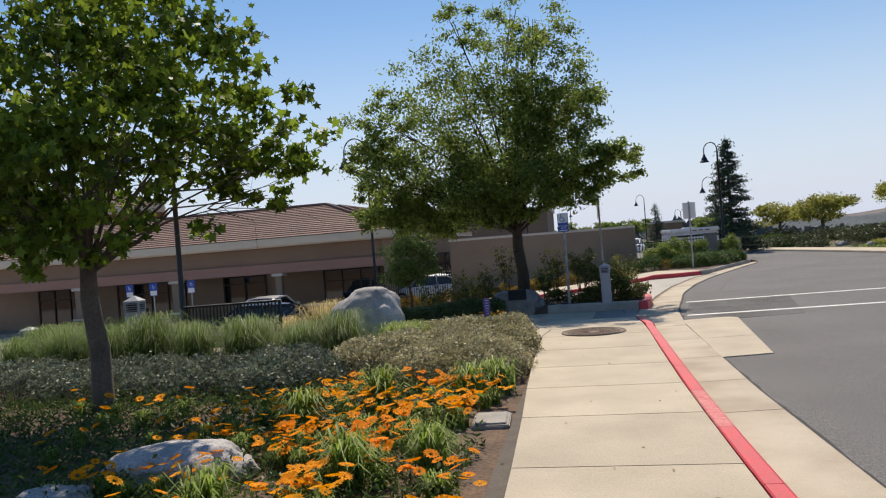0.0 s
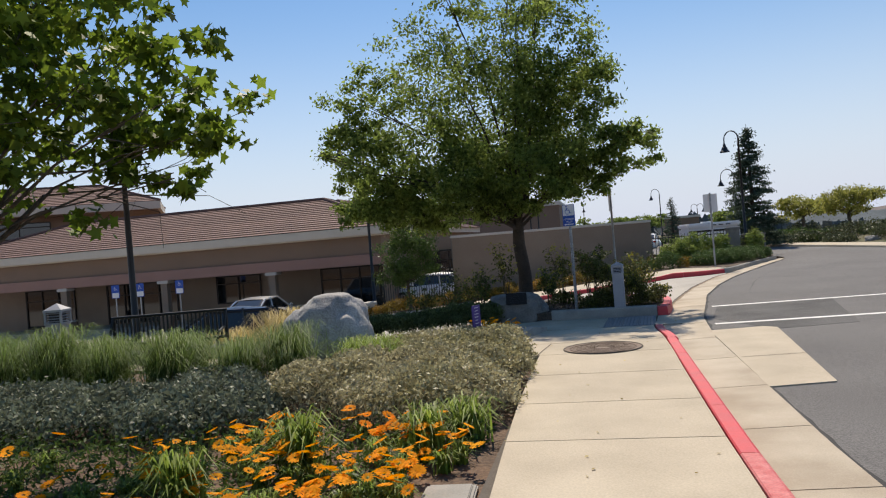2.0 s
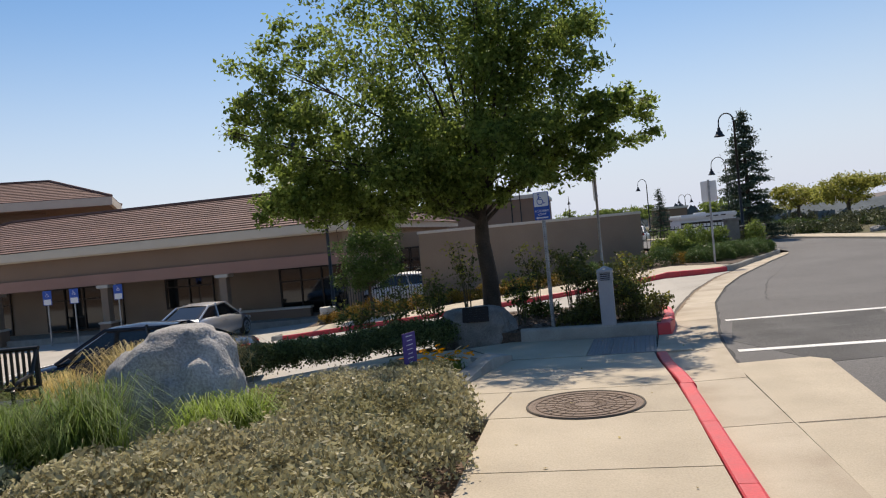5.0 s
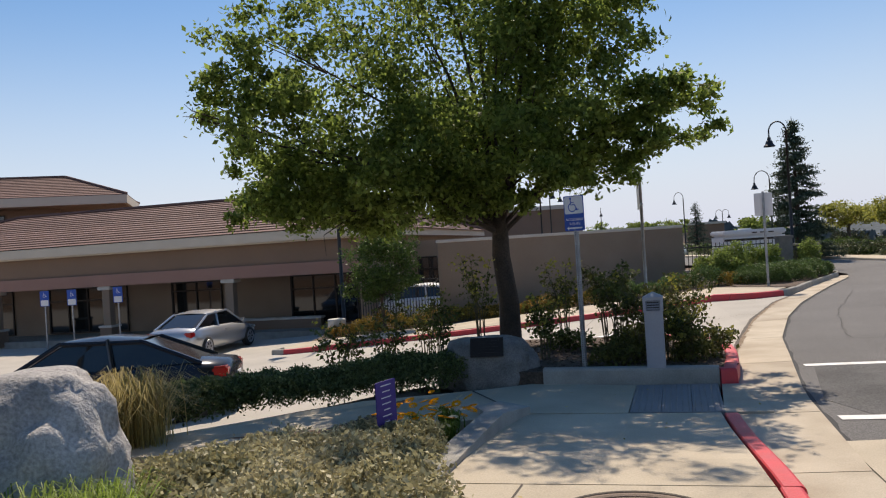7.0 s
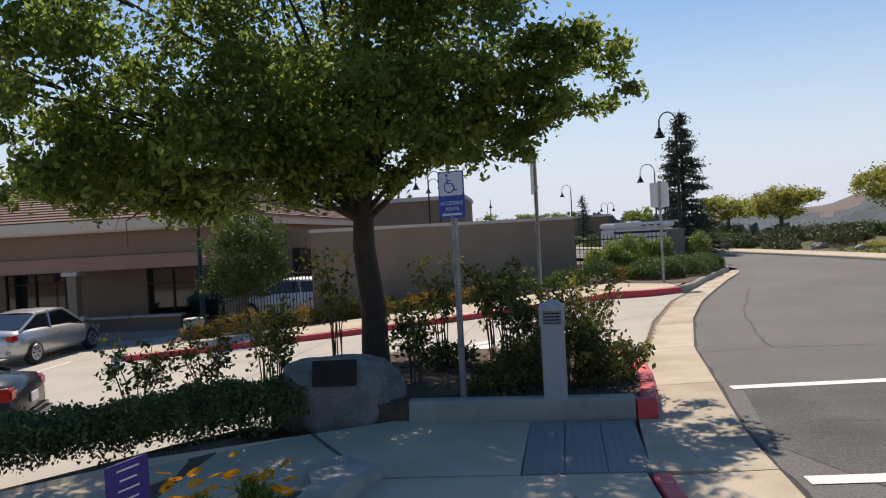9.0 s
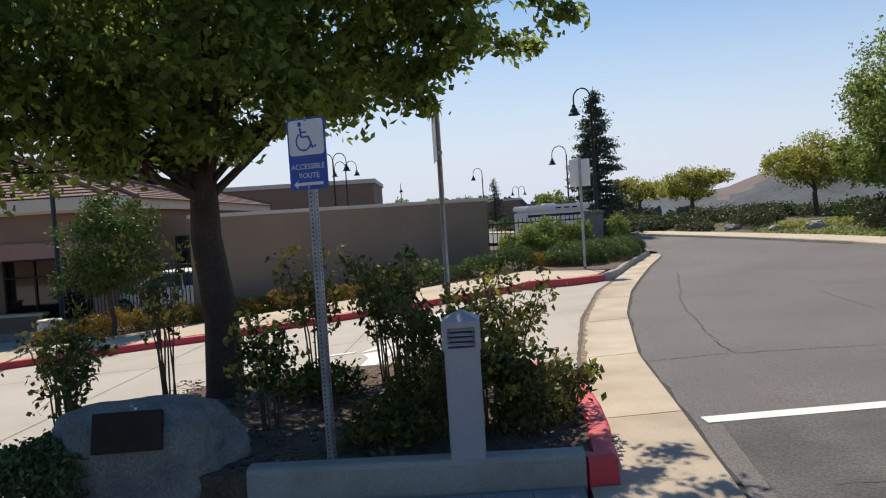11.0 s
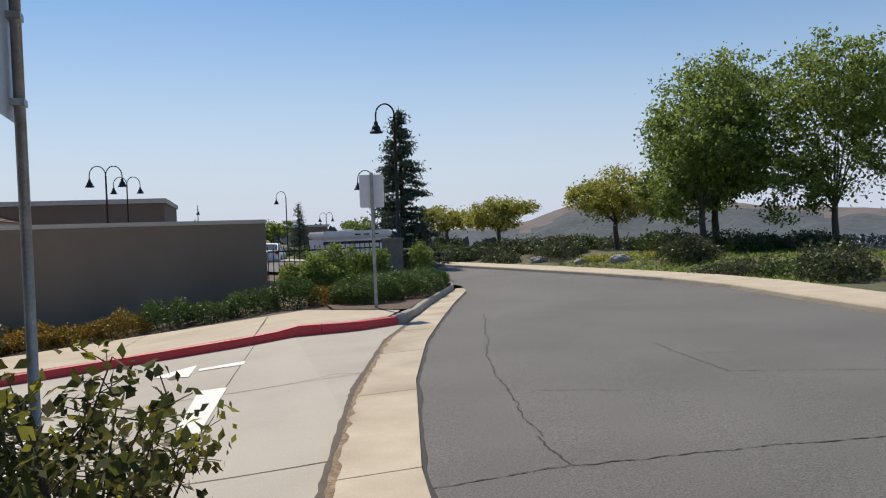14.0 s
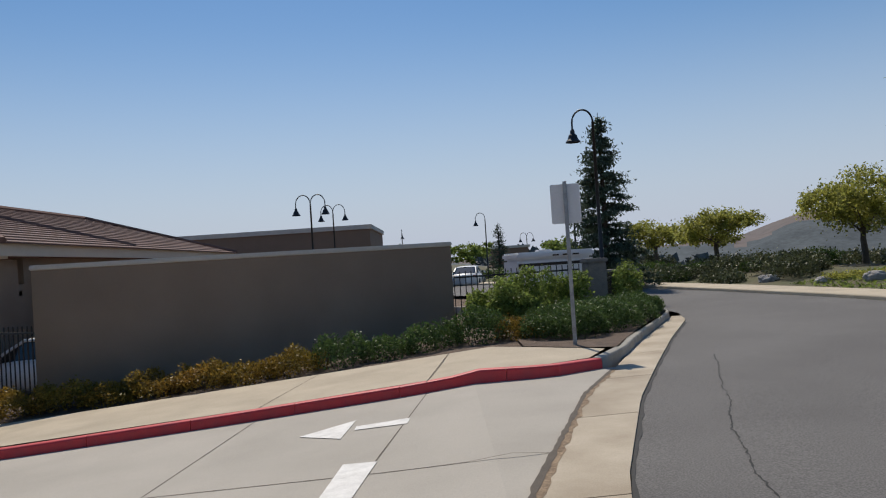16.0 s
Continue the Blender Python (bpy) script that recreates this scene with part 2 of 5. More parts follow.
def tube(path, radii, sides=8, cap=True):
    """Vertices and faces of a tube along a path of points."""
    path = [Vector(p) for p in path]
    if not hasattr(radii, "__len__"):
        radii = [radii] * len(path)
    V, F = [], []
    up = Vector((0, 0, 1))
    for i, p in enumerate(path):
        d = (path[min(i + 1, len(path) - 1)] - path[max(i - 1, 0)]).normalized()
        a = d.cross(up if abs(d.z) < 0.95 else Vector((0, 1, 0))).normalized()
        b = d.cross(a)
        for k in range(sides):
            th = 2 * math.pi * k / sides
            V.append(p + (a * math.cos(th) + b * math.sin(th)) * radii[i])
    for i in range(len(path) - 1):
        for k in range(sides):
            k2 = (k + 1) % sides
            F.append((i * sides + k, i * sides + k2, (i + 1) * sides + k2, (i + 1) * sides + k))
    if cap:
        F.append(tuple(range(sides)))
        F.append(tuple((len(path) - 1) * sides + k for k in range(sides))[::-1])
    return V, F


def join(meshes):
    V, F = [], []
    for v, f in meshes:
        n = len(V)
        V.extend(v)
        F.extend(tuple(i + n for i in q) for q in f)
    return V, F


def lathe(profile, sides=16):
    """(radius, z) profile turned round z."""
    V = [(r * math.cos(2 * math.pi * k / sides), r * math.sin(2 * math.pi * k / sides), z) for r, z in profile for k in range(sides)]
    F = [(i * sides + k, i * sides + (k + 1) % sides, (i + 1) * sides + (k + 1) % sides, (i + 1) * sides + k) for i in range(len(profile) - 1) for k in range(sides)]
    F.append(tuple((len(profile) - 1) * sides + k for k in range(sides)))
    return V, F


def leaves(centres, size, rng, aspect=0.5, flat=0.0, droop=0.0):
    """One folded leaf of four corners at each centre, turned at random. Returns vertex and face lists."""
    c = np.asarray(centres, float)
    n = len(c)
    d = rng.normal(size=(n, 3))
    d[:, 2] = d[:, 2] * (1 - flat) - droop
    d /= np.linalg.norm(d, axis=1)[:, None] + 1e-9
    w = np.cross(d, rng.normal(size=(n, 3)))
    if flat:
        w[:, 2] *= (1 - flat)
    w /= np.linalg.norm(w, axis=1)[:, None] + 1e-9
    up = np.cross(d, w)
    s = (size * rng.uniform(0.6, 1.3, n))[:, None]
    a = c - d * s * 0.5
    b = c + d * s * 0.5
    m = c + up * s * 0.08
    l, r = m + w * s * aspect * 0.5, m - w * s * aspect * 0.5
    V = np.stack([a, l, b, r], 1).reshape(-1, 3)
    F = np.arange(4 * n).reshape(-1, 4)
    return V, F


def lobed(centres, size, rng):
    """Five-lobed leaves as star-shaped faces."""
    c = np.asarray(centres, float)
    n = len(c)
    d = rng.normal(size=(n, 3))
    d[:, 2] -= 0.5
    d /= np.linalg.norm(d, axis=1)[:, None]
    w = np.cross(d, rng.normal(size=(n, 3)))
    w /= np.linalg.norm(w, axis=1)[:, None]
    s = (size * rng.uniform(0.6, 1.3, n))[:, None]
    shape = ((0, 0.62), (36, 0.30), (62, 0.60), (95, 0.28), (125, 0.48), (180, 0.22), (235, 0.48), (265, 0.28), (298, 0.60), (324, 0.30))
    V = np.stack([c + (d * math.cos(radians(a)) + w * math.sin(radians(a))) * s * r for a, r in shape], 1).reshape(-1, 3)
    return V, np.arange(len(shape) * n).reshape(-1, len(shape))


def fast(name, V, F, material, parent=None, label=""):
    """A mesh of equal faces from arrays."""
    V, F = np.asarray(V, np.float32), np.asarray(F, np.int32)
    me = bpy.data.meshes.new(name)
    me.vertices.add(len(V))
    me.vertices.foreach_set("co", V.ravel())
    k = F.shape[1]
    me.loops.add(F.size)
    me.loops.foreach_set("vertex_index", F.ravel())
    me.polygons.add(len(F))
    me.polygons.foreach_set("loop_start", np.arange(0, F.size, k, dtype=np.int32))
    me.materials.append(material)
    me.update(calc_edges=True)
    ob = new(name, me)
    if parent is not None:
        ob.parent = parent
    if label:
        ob["label"] = label
    return ob


# ---- the lie of the land ----
LOT_X = (-60, -13, -9.5, -4.3, -1.2, 1.2, 2.2, 60)
LOT_Z = (-1.35, -1.35, -1.17, -0.78, -0.5, -0.25, -0.12, -0.12)


def lot(x):
    return float(np.interp(x, LOT_X, LOT_Z))


def smooth01(t):
    t = np.clip(t, 0, 1)
    return t * t * (3 - 2 * t)


def right_edge(y):
    """The right side of the road."""
    return float(np.interp(y, (-60, 10, 22, 27, 30, 33, 37, 42, 47, 53, 60, 75), (9.0, 9.0, 9.9, 10.9, 11.6, 11.8, 11.4, 10.6, 9.6, 8.0, 5.5, -2)))


def left_edge(y):
    """Between gutter and asphalt."""
    return float(np.interp(y, (-60, 0, 3, 5.2, 8, 13.6, 16.2, 18.75, 20.4, 23.4, 26, 28.2, 31, 34.1, 36.2, 40, 45, 52, 60, 75), (1.75, 1.75, 1.68, 1.60, 1.51, 1.48, 1.62, 1.98, 2.2, 2.88, 3.65, 4.45, 5.5, 6.75, 7.25, 7.0, 5.6, 2.5, -2, -12)))


def bed_front(x):
    """The line behind which the left-hand ground falls to the car park."""
    return float(np.interp(x, (-30, -9, -4.6, -2.3, -1.9, 2), (14.0, 13.2, 14.5, 17.0, 20.2, 20.4)))


def land(x, y):
    z = -0.04
    if x < 2.2:
        k = smooth01((y - bed_front(x)) / 1.6)
        z = (1 - k) * -0.04 + k * (lot(x) - 0.16)
    if 13.4 < y < 28.6 and -2.7 < x < left_edge(y) and (x > -1.25 or y > 17):
        z = min(z, -0.3) if y < 20 else min(z, lot(x) - 0.25)
    if 14.3 < y < 17.1 and -2.5 < x < left_edge(y):
        z = min(z, -0.3)
    if y >= 28.6 and x < left_edge(y):
        z = lot(x) - 0.16
    if x >= left_edge(y) - 0.7:
        z = -0.25
    d = x - right_edge(y)
    if d > 0:
        z = -0.08 + 0.35 * smooth01((d - 3) / 4) - 0.13 * max(0, d - 10)
        z = max(z, -30 - 2 * math.sin(x * 0.01))
    return z


# ---- ground ----
def grid_axis(lo, hi, step, far):
    out = list(np.arange(lo, hi + 1e-6, step))
    a, b = [], []
    d = step
    while out[-1] + sum(b) < far:
        d *= 1.5
        b.append(d)
    for k in b:
        out.append(out[-1] + k)
        a.append(k)
    x = lo
    for k in b:
        x -= k
        out.insert(0, x)
    return out


gx, gy = grid_axis(-16, 34, 0.5, 2500), grid_axis(-6, 64, 0.5, 2500)
GV = [(x, y, land(x, y) + 0.02 * noise.noise((x, y, 0))) for y in gy for x in gx]
nx = len(gx)
GF = [(j * nx + i, j * nx + i + 1, (j + 1) * nx + i + 1, (j + 1) * nx + i) for j in range(len(gy) - 1) for i in range(nx - 1)]
ground = tagged(obj("ground", GV, GF, SOIL, smooth=True), "brown planting soil falling away to a dry valley", "ground", kind="structure")
ground.data.materials.append(GRASSLAND)
ground.data.materials.append(VALLEY)
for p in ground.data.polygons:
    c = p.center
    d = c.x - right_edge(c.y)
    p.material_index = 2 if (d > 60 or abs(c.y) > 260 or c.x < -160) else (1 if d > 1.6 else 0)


def slab(name, poly, zf, thick, material, parent=None, bevel=0.0):
    """A slab on a flat outline, its top following zf(x, y)."""
    n = len(poly)
    V = [(x, y, zf(x, y)) for x, y in poly] + [(x, y, zf(x, y) - thick) for x, y in poly]
    F = [tuple(range(n)), tuple(range(2 * n - 1, n - 1, -1))] + [((i + 1) % n, i, n + i, n + (i + 1) % n) for i in range(n)]
    return obj(name, V, F, material, parent)


def sheet(name, left, right, zl, zr, material, parent=None, cuts=6):
    """A surface between two lines of points, with cross divisions."""
    V, F = [], []
    for (a, b) in zip(left, right):
        for k in range(cuts + 1):
            t = k / cuts
            x, y = a[0] + (b[0] - a[0]) * t, a[1] + (b[1] - a[1]) * t
            V.append((x, y, zl(x, y) if zr is None else zl(*a) * (1 - t) + zr(*b) * t))
    w = cuts + 1
    for j in range(len(left) - 1):
        for k in range(cuts):
            F.append((j * w + k, j * w + k + 1, (j + 1) * w + k + 1, (j + 1) * w + k))
    return obj(name, V, F, material, parent, smooth=True)


# road, from well behind the walk to beyond the bend
ry = [-60, -30, -15] + list(np.arange(-8, 75.1, 1.0))
road = tagged(sheet("road", [(left_edge(y), y) for y in ry], [(right_edge(y), y) for y in ry], lambda x, y: -0.10 + 0.012 * min(x - left_edge(y), 4), None, ASPHALT, cuts=10), "grey weathered asphalt road with cracks, curving ahead", "road", kind="structure")


def road_z(x, y):
    return -0.10 + 0.012 * min(x - left_edge(y), 4)


def stripe(name, pts, width, zf, material, lift=0.006, parent=None, jitter=0.0):
    rng = random.Random(len(name) + len(pts))
    V, F = [], []
    for i, (x, y) in enumerate(pts):
        a, b = pts[max(i - 1, 0)], pts[min(i + 1, len(pts) - 1)]
        d = Vector((b[0] - a[0], b[1] - a[1])).normalized()
        w = width * (1 + rng.uniform(-jitter, jitter)) / 2
        for s in (-1, 1):
            px, py = x - d.y * w * s, y + d.x * w * s
            V.append((px, py, zf(px, py) + lift))
    F = [(2 * i, 2 * i + 1, 2 * i + 3, 2 * i + 2) for i in range(len(pts) - 1)]
    return obj(name, V, F, material, parent)


for y0, y1 in ((15.22, 15.15), (17.98, 18.05)):
    s = stripe("crossing_line", [(left_edge(y0) + 0.12 + k * 0.5, y0 + (y1 - y0) * k / 14) for k in range(15)], 0.16, road_z, LINE)
    tagged(s, "white painted crosswalk line on grey asphalt", "road marking", "crosswalk lines", "structure")


def wander(a, b, n, amp, seed):
    rng = random.Random(seed)
    pts, o = [], 0.0
    for k in range(n + 1):
        t = k / n
        o = o * 0.9 + rng.uniform(-amp, amp)
        dx, dy = b[0] - a[0], b[1] - a[1]
        L = math.hypot(dx, dy)
        pts.append((a[0] + dx * t - dy / L * o, a[1] + dy * t + dx / L * o))
    return pts


CRACKS = (((5.44, 28.85), (4.0, 24.4)), ((4.0, 24.4), (3.56, 22.55)), ((3.56, 22.55), (3.2, 20.9)), ((3.2, 20.9), (3.12, 20.2)), ((3.12, 20.2), (5.3, 19.9)), ((5.3, 19.9), (9.2, 19.5)),
          ((3.12, 20.2), (2.2, 20.14)), ((3.56, 22.55), (4.5, 22.0)), ((6.15, 24.2), (5.8, 22.3)), ((5.8, 22.3), (7.6, 21.4)), ((6.0, 23.4), (6.8, 23.0)), ((2.2, 16.6), (5.2, 16.4)), ((1.8, 12.0), (5.0, 11.6)), ((2.7, 8.5), (6.4, 8.2)))
for i, (a, b) in enumerate(CRACKS):
    n = max(10, int(28 * math.dist(a, b)))
    tagged(stripe("asphalt_crack", wander(a, b, n, 0.012, i), 0.011 if i < 7 else 0.007, road_z, SEAL, 0.004, jitter=0.8), "thin jagged dark crack in the asphalt road", "crack", "asphalt cracks", "structure")
rough_edge = [(left_edge(y) + 0.02, y) for y in np.arange(1, 34, 0.25)]
tagged(stripe("asphalt_edge", rough_edge, 0.05, road_z, SEAL, 0.005, jitter=0.7), "dark ragged edge of the asphalt beside the gutter", "asphalt edge", kind="structure")
tagged(slab("asphalt_patch", [(2.25, 14.6), (2.42, 14.2), (3.6, 14.4), (4.2, 18.1), (2.1, 18.0), (1.75, 16.0)], lambda x, y: road_z(x, y) + 0.003, 0.02, PATCH), "darker asphalt repair patch by the crosswalk", "road patch", kind="structure")

# gutter, in sections
KX = 0.92
gut_edges = [1.0, 4.0, 7.1, 8.55, 10.15, 11.85, 13.6, 15.4, 18.2, 20.5, 22.9, 25.3, 27.4, 29.5, 31.6, 33.6, 35.3]


def kerb_shift(y):
    """The kerb swings slightly towards the road at the start of the walk."""
    return float(np.interp(y, (0, 4, 5.6, 7.5, 10, 12, 13.5), (0.2, 0.11, 0.06, 0.02, 0.0, 0.0, -0.03)))


def gut_left(y):
    return kerb_shift(y) + float(np.interp(y, (0, 15.4, 18.2, 20.5, 23.2, 26.5, 28.3, 31, 34.1, 35.4), (KX, KX, 1.2, 1.63, 2.23, 3.2, 3.95, 5.0, 6.35, 6.9)))


gutter = tagged(thing("gutter", "weathered tan concrete gutter between kerb and asphalt", "gutter"), kind="structure")
for y0, y1 in zip([-20] + gut_edges[:-1], gut_edges):
    ys = np.linspace(y0 + 0.008, y1 - 0.008, 6)
    poly = [(left_edge(y), y) for y in ys] + [(gut_left(y), y) for y in ys[::-1]]
    slab("gutter_section", poly, lambda x, y: -0.098 + (0.02 if x > gut_left(y) + 0.3 else 0.0), 0.15, GUTTER, gutter)
# concrete apron reaching into the road
apron = tagged(slab("apron", [(1.505, 10.1), (2.14, 10.2), (2.45, 14.3), (2.3, 14.5), (1.5, 14.4)], lambda x, y: road_z(x, y) + 0.014, 0.1, CONCRETE), "pale concrete apron between gutter and asphalt", "pavement", kind="structure")
stripe("joint", [(1.52, 11.85), (2.28, 11.9)], 0.015, lambda x, y: road_z(x, y) + 0.014, JOINT, 0.004, apron)

# sidewalk slabs along the kerb
pave = tagged(thing("pavement", "pale tan concrete sidewalk slabs with tooled joints", "pavement"), kind="structure")
js = [-9.0, -6.1, -3.15, -0.43, 0.94, 2.31, 3.68, 5.05, 6.50, 7.78, 9.03, 10.42, 11.82, 12.82, 15.4]


def walk_z(x, y):
    return 0.06 - 0.135 * float(smooth01((y - 12.9) / 2.4))




def walk_left(y):
    return float(np.interp(y, (-10, 5, 12.2, 12.9, 15.4), (-0.74, -0.76, -0.86, -1.45, -1.12)))


for y0, y1 in zip(js[:-1], js[1:]):
    def rim(y):
        return float(np.interp(y, (0, 4.5, 6.5, 7.4, 9.1, 10.6, 11.8), (-0.5, -0.62, -0.70, -0.75, -0.82, -0.85, -0.86))) if y0 < 11.8 else -1.36
    ys = (y0 + 0.008, y1 - 0.008)
    mid = [ys[0] + (ys[1] - ys[0]) * q / 4 for q in range(5)]
    for q in range(4 if y1 > 13 else 1):
        a_, b_ = (mid[q], mid[q + 1]) if y1 > 13 else ys
        slab("sidewalk_slab", [(rim(a_), a_), (0.755 + kerb_shift(a_), a_), (0.755 + kerb_shift(b_), b_), (rim(b_), b_)], walk_z, 0.16, CONCRETE, pave)
obj("joint_bed", [(-0.6, -9, 0.03), (0.74, -9, 0.03), (0.74, 12.9, 0.03), (-0.82, 12.9, 0.03), (-0.82, 9.2, 0.03)], [(0, 1, 2, 3, 4)], JOINT, pave)
slab("landing_slab", [(-1.88, 16.62), (-1.15, 15.43), (-0.11, 15.41), (-0.01, 16.78), (-1.2, 17.0)], lambda x, y: -0.072, 0.12, CONCRETE, pave)
slab("landing_slab", [(0.76, 15.41), (1.19, 15.41), (1.22, 16.78), (0.9, 16.78)], lambda x, y: -0.074, 0.12, GUTTER, pave)
for k in range(3):
    a, b = -0.1 + 0.29 * k, 0.19 + 0.29 * k
    slab("tactile_panel", [(a + 0.003, 15.41), (b - 0.003, 15.41), (b + 0.087, 16.78), (a + 0.093, 16.78)], lambda x, y: -0.070, 0.1, DARKPAD, pave)
# raised domes of the warning panels
dome_v, dome_f = [], []
for i in range(15):
    for j in range(26):
        cx, cy, o = -0.07 + 0.058 * i + 0.0034 * j, 15.45 + 0.052 * j, len(dome_v)
        dome_v += [(cx + r_ * math.cos(a_), cy + r_ * math.sin(a_), z_) for r_, z_ in ((0.012, -0.071), (0.007, -0.065)) for a_ in (0.4, 1.97, 3.54, 5.11)]
        dome_f += [(o + q, o + (q + 1) % 4, o + 4 + (q + 1) % 4, o + 4 + q) for q in range(4)] + [(o + 4, o + 5, o + 6, o + 7)]
obj("warning_domes", dome_v, dome_f, DARKPAD, pave)["kind"] = "stuff"
stripe("joint", [(-1.86, 16.60), (-1.62, 16.2), (-1.38, 15.81)], 0.03, lambda x, y: -0.07, JOINT, 0.006, pave)
# side path that leaves to the left
side = [(-1.15, 15.43), (-1.88, 16.62), (-2.9, 15.75), (-4.5, 14.2), (-7, 13.3), (-12, 13.0), (-12, 12.3), (-7, 12.6), (-4.3, 13.55), (-3.6, 13.7), (-2.4, 14.55), (-1.7, 15.1)]
slab("side_path", side, lambda x, y: 0.01 - 0.08 * float(smooth01((x + 3) / 1.2)), 0.1, CONCRETE, pave)
# raised edging that divides the bed from the ramp
edging = tagged(slab("edging", [(-1.56, 12.85), (-1.33, 12.85), (-1.21, 14.8), (-1.05, 15.45), (-1.42, 15.85), (-1.62, 15.55), (-1.42, 14.95)], lambda x, y: 0.09 - 0.12 * float(smooth01((y - 14.5) / 1.3)), 0.3, KERBGREY), "grey concrete edging kerb round the flower bed", "kerb", kind="structure")

stripe("joint", [(-0.88, 11.84), (-0.85, 12.2), (-0.81, 12.5), (-0.78, 12.8)], 0.014, walk_z, JOINT, 0.004, pave)
# manhole and utility box
mv, mf = lathe([(0.0, -0.03), (0.52, -0.03), (0.52, 0.006), (0.49, 0.008), (0.47, 0.002), (0.0, 0.004)], 40)
manhole = thing("manhole_cover", "brown round manhole cover set in the sidewalk", "manhole cover", pose(-0.08, 12.17, 0.062) @ Matrix.Diagonal((0.93, 0.93, 1, 1)))
obj("lid", mv, mf, MANHOLE, manhole)
v, f = tube([(0.53 * math.cos(a), 0.53 * math.sin(a), 0.003) for a in np.linspace(0, 2 * math.pi, 41)], 0.012, 5, False)
obj("rim_ring", v, f, JOINT, manhole)
for r_ in (0.1, 0.19, 0.28, 0.37, 0.45):
    v, f = tube([(r_ * math.cos(a), r_ * math.sin(a), 0.004) for a in np.linspace(0, 2 * math.pi, 33)], 0.004, 4, False)
    obj("groove_ring", v, f, GROOVE, manhole)
spoke = box("groove_spoke", (0.1, 0.45, -0.003, 0.003, 0.003, 0.0062), GROOVE, manhole)
for k in range(1, 24):
    share(spoke, pose(0, 0, 0, 0, 0, 15 * k), manhole)
# flat black bars on the lid, painted as the dark of pick holes
for a in (0.6, 3.7):
    box("pick_hole", (-0.03, 0.03, -0.012, 0.012, 0.004, 0.0055), HOLE, manhole).matrix_basis = pose(0.38 * math.cos(a), 0.38 * math.sin(a), 0, 0, 0, math.degrees(a))
ubox = thing("utility_box", "grey plastic utility box lid beside the sidewalk", "utility box", pose(-1.0, 6.75, -0.03, 0, 0, 4))
box("box_body", (-0.17, 0.17, -0.25, 0.25, -0.1, 0.03), KERBGREY, ubox, bevel=0.01)
box("lid", (-0.14, 0.14, -0.22, 0.22, 0.03, 0.045), KERBGREY, ubox, bevel=0.006)


# red kerb: bevelled sections
def kerb(points, zf, width, height, material, label, sec=1.4, name="kerb", worn=()):
    """points: the street face of the kerb; its body lies to the left of the line."""
    k = tagged(thing(name, label, "kerb"), kind="structure")
    P = [Vector((x, y)) for x, y in points]
    L = [0.0]
    for a, b in zip(P[:-1], P[1:]):
        L.append(L[-1] + (b - a).length)
    total = L[-1]

    def at(s):
        x = float(np.interp(s, L, [p.x for p in P]))
        y = float(np.interp(s, L, [p.y for p in P]))
        return Vector((x, y))
    n = max(1, round(total / sec))
    for i in range(n):
        s0, s1 = total * i / n + (0.004 if i else 0), total * (i + 1) / n - 0.004
        rows = []
        for t in np.linspace(s0, s1, 5):
            p = at(t)
            d = (at(min(t + 0.05, total)) - at(max(t - 0.05, 0))).normalized()
            nrm = Vector((-d.y, d.x))
            z = zf(p.x, p.y)
            r = 0.03
            prof = ((0.0, z - 0.12), (0.012, z + height - r), (0.012 + r * 0.4, z + height - r * 0.25), (0.012 + r, z + height), (width - 0.01, z + height), (width, z + height - 0.01), (width, z - 0.12))
            rows.append([(p.x + nrm.x * o, p.y + nrm.y * o, h) for o, h in prof])
        V = [v for r_ in rows for v in r_]
        m = 7
        F = [(j * m + q, j * m + q + 1, (j + 1) * m + q + 1, (j + 1) * m + q) for j in range(4) for q in range(m - 1)]
        F += [tuple(range(m))[::-1], tuple(4 * m + q for q in range(m))]
        obj("kerb_section", V, F, WORNRED if i in worn else material, k)
    return k


kerb([(KX + kerb_shift(y), y) for y in (-9, -4, 0, 2, 4, 5.6, 7.5, 10, 12.8)], lambda x, y: -0.10, 0.15, 0.167, RED, "red painted concrete kerb, worn in places", name="kerb_1", worn=(11,))
kerb([(KX, 12.81), (0.90, 13.5), (0.89, 14.2), (0.90, 14.8), (0.90, 15.35)], lambda x, y: walk_z(x, y) - 0.09, 0.15, 0.098, RED, "red painted kerb dropping to the ramp", name="kerb_2")
# island: a low planter kerb facing the ramp, red round its street corner
kerb([(-1.07, 16.93), (0.89, 16.80)], lambda x, y: -0.07, 0.15, 0.18, KERBGREY, "grey concrete planter kerb in front of the roses", name="kerb_3", sec=2.2)
kerb([(0.90, 16.78), (1.08, 16.80), (1.20, 17.5), (1.27, 18.1), (1.29, 18.7), (1.22, 19.3), (0.85, 19.85), (0.2, 20.15)], lambda x, y: -0.08, 0.16, 0.17, RED, "red painted kerb round the end of the island", name="kerb_4", sec=0.9)
kerb([(0.2, 20.15), (-2.0, 20.2), (-2.6, 18.6), (-2.4, 17.6)], lambda x, y: lot(x) + 0.1, 0.15, 0.10, KERBGREY, "grey kerb behind the planted island", name="kerb_5", sec=2)
island = tagged(slab("island_soil", [(-2.4, 17.15), (-1.15, 16.98), (0.98, 16.9), (1.13, 17.9), (1.16, 18.6), (0.8, 19.7), (0.1, 20.05), (-1.9, 20.05), (-2.45, 18.6)], lambda x, y: 0.07, 0.5, BARK_MULCH), "dark bark mulch of the planted island", "planting bed", kind="structure")
# driveway and car park
xs = list(np.arange(-60, -14, 4.0)) + list(np.arange(-14, 2.01, 0.5))


def drive_front(x):
    return bed_front(x) + (1.5 if x < -2.2 else 0.1)


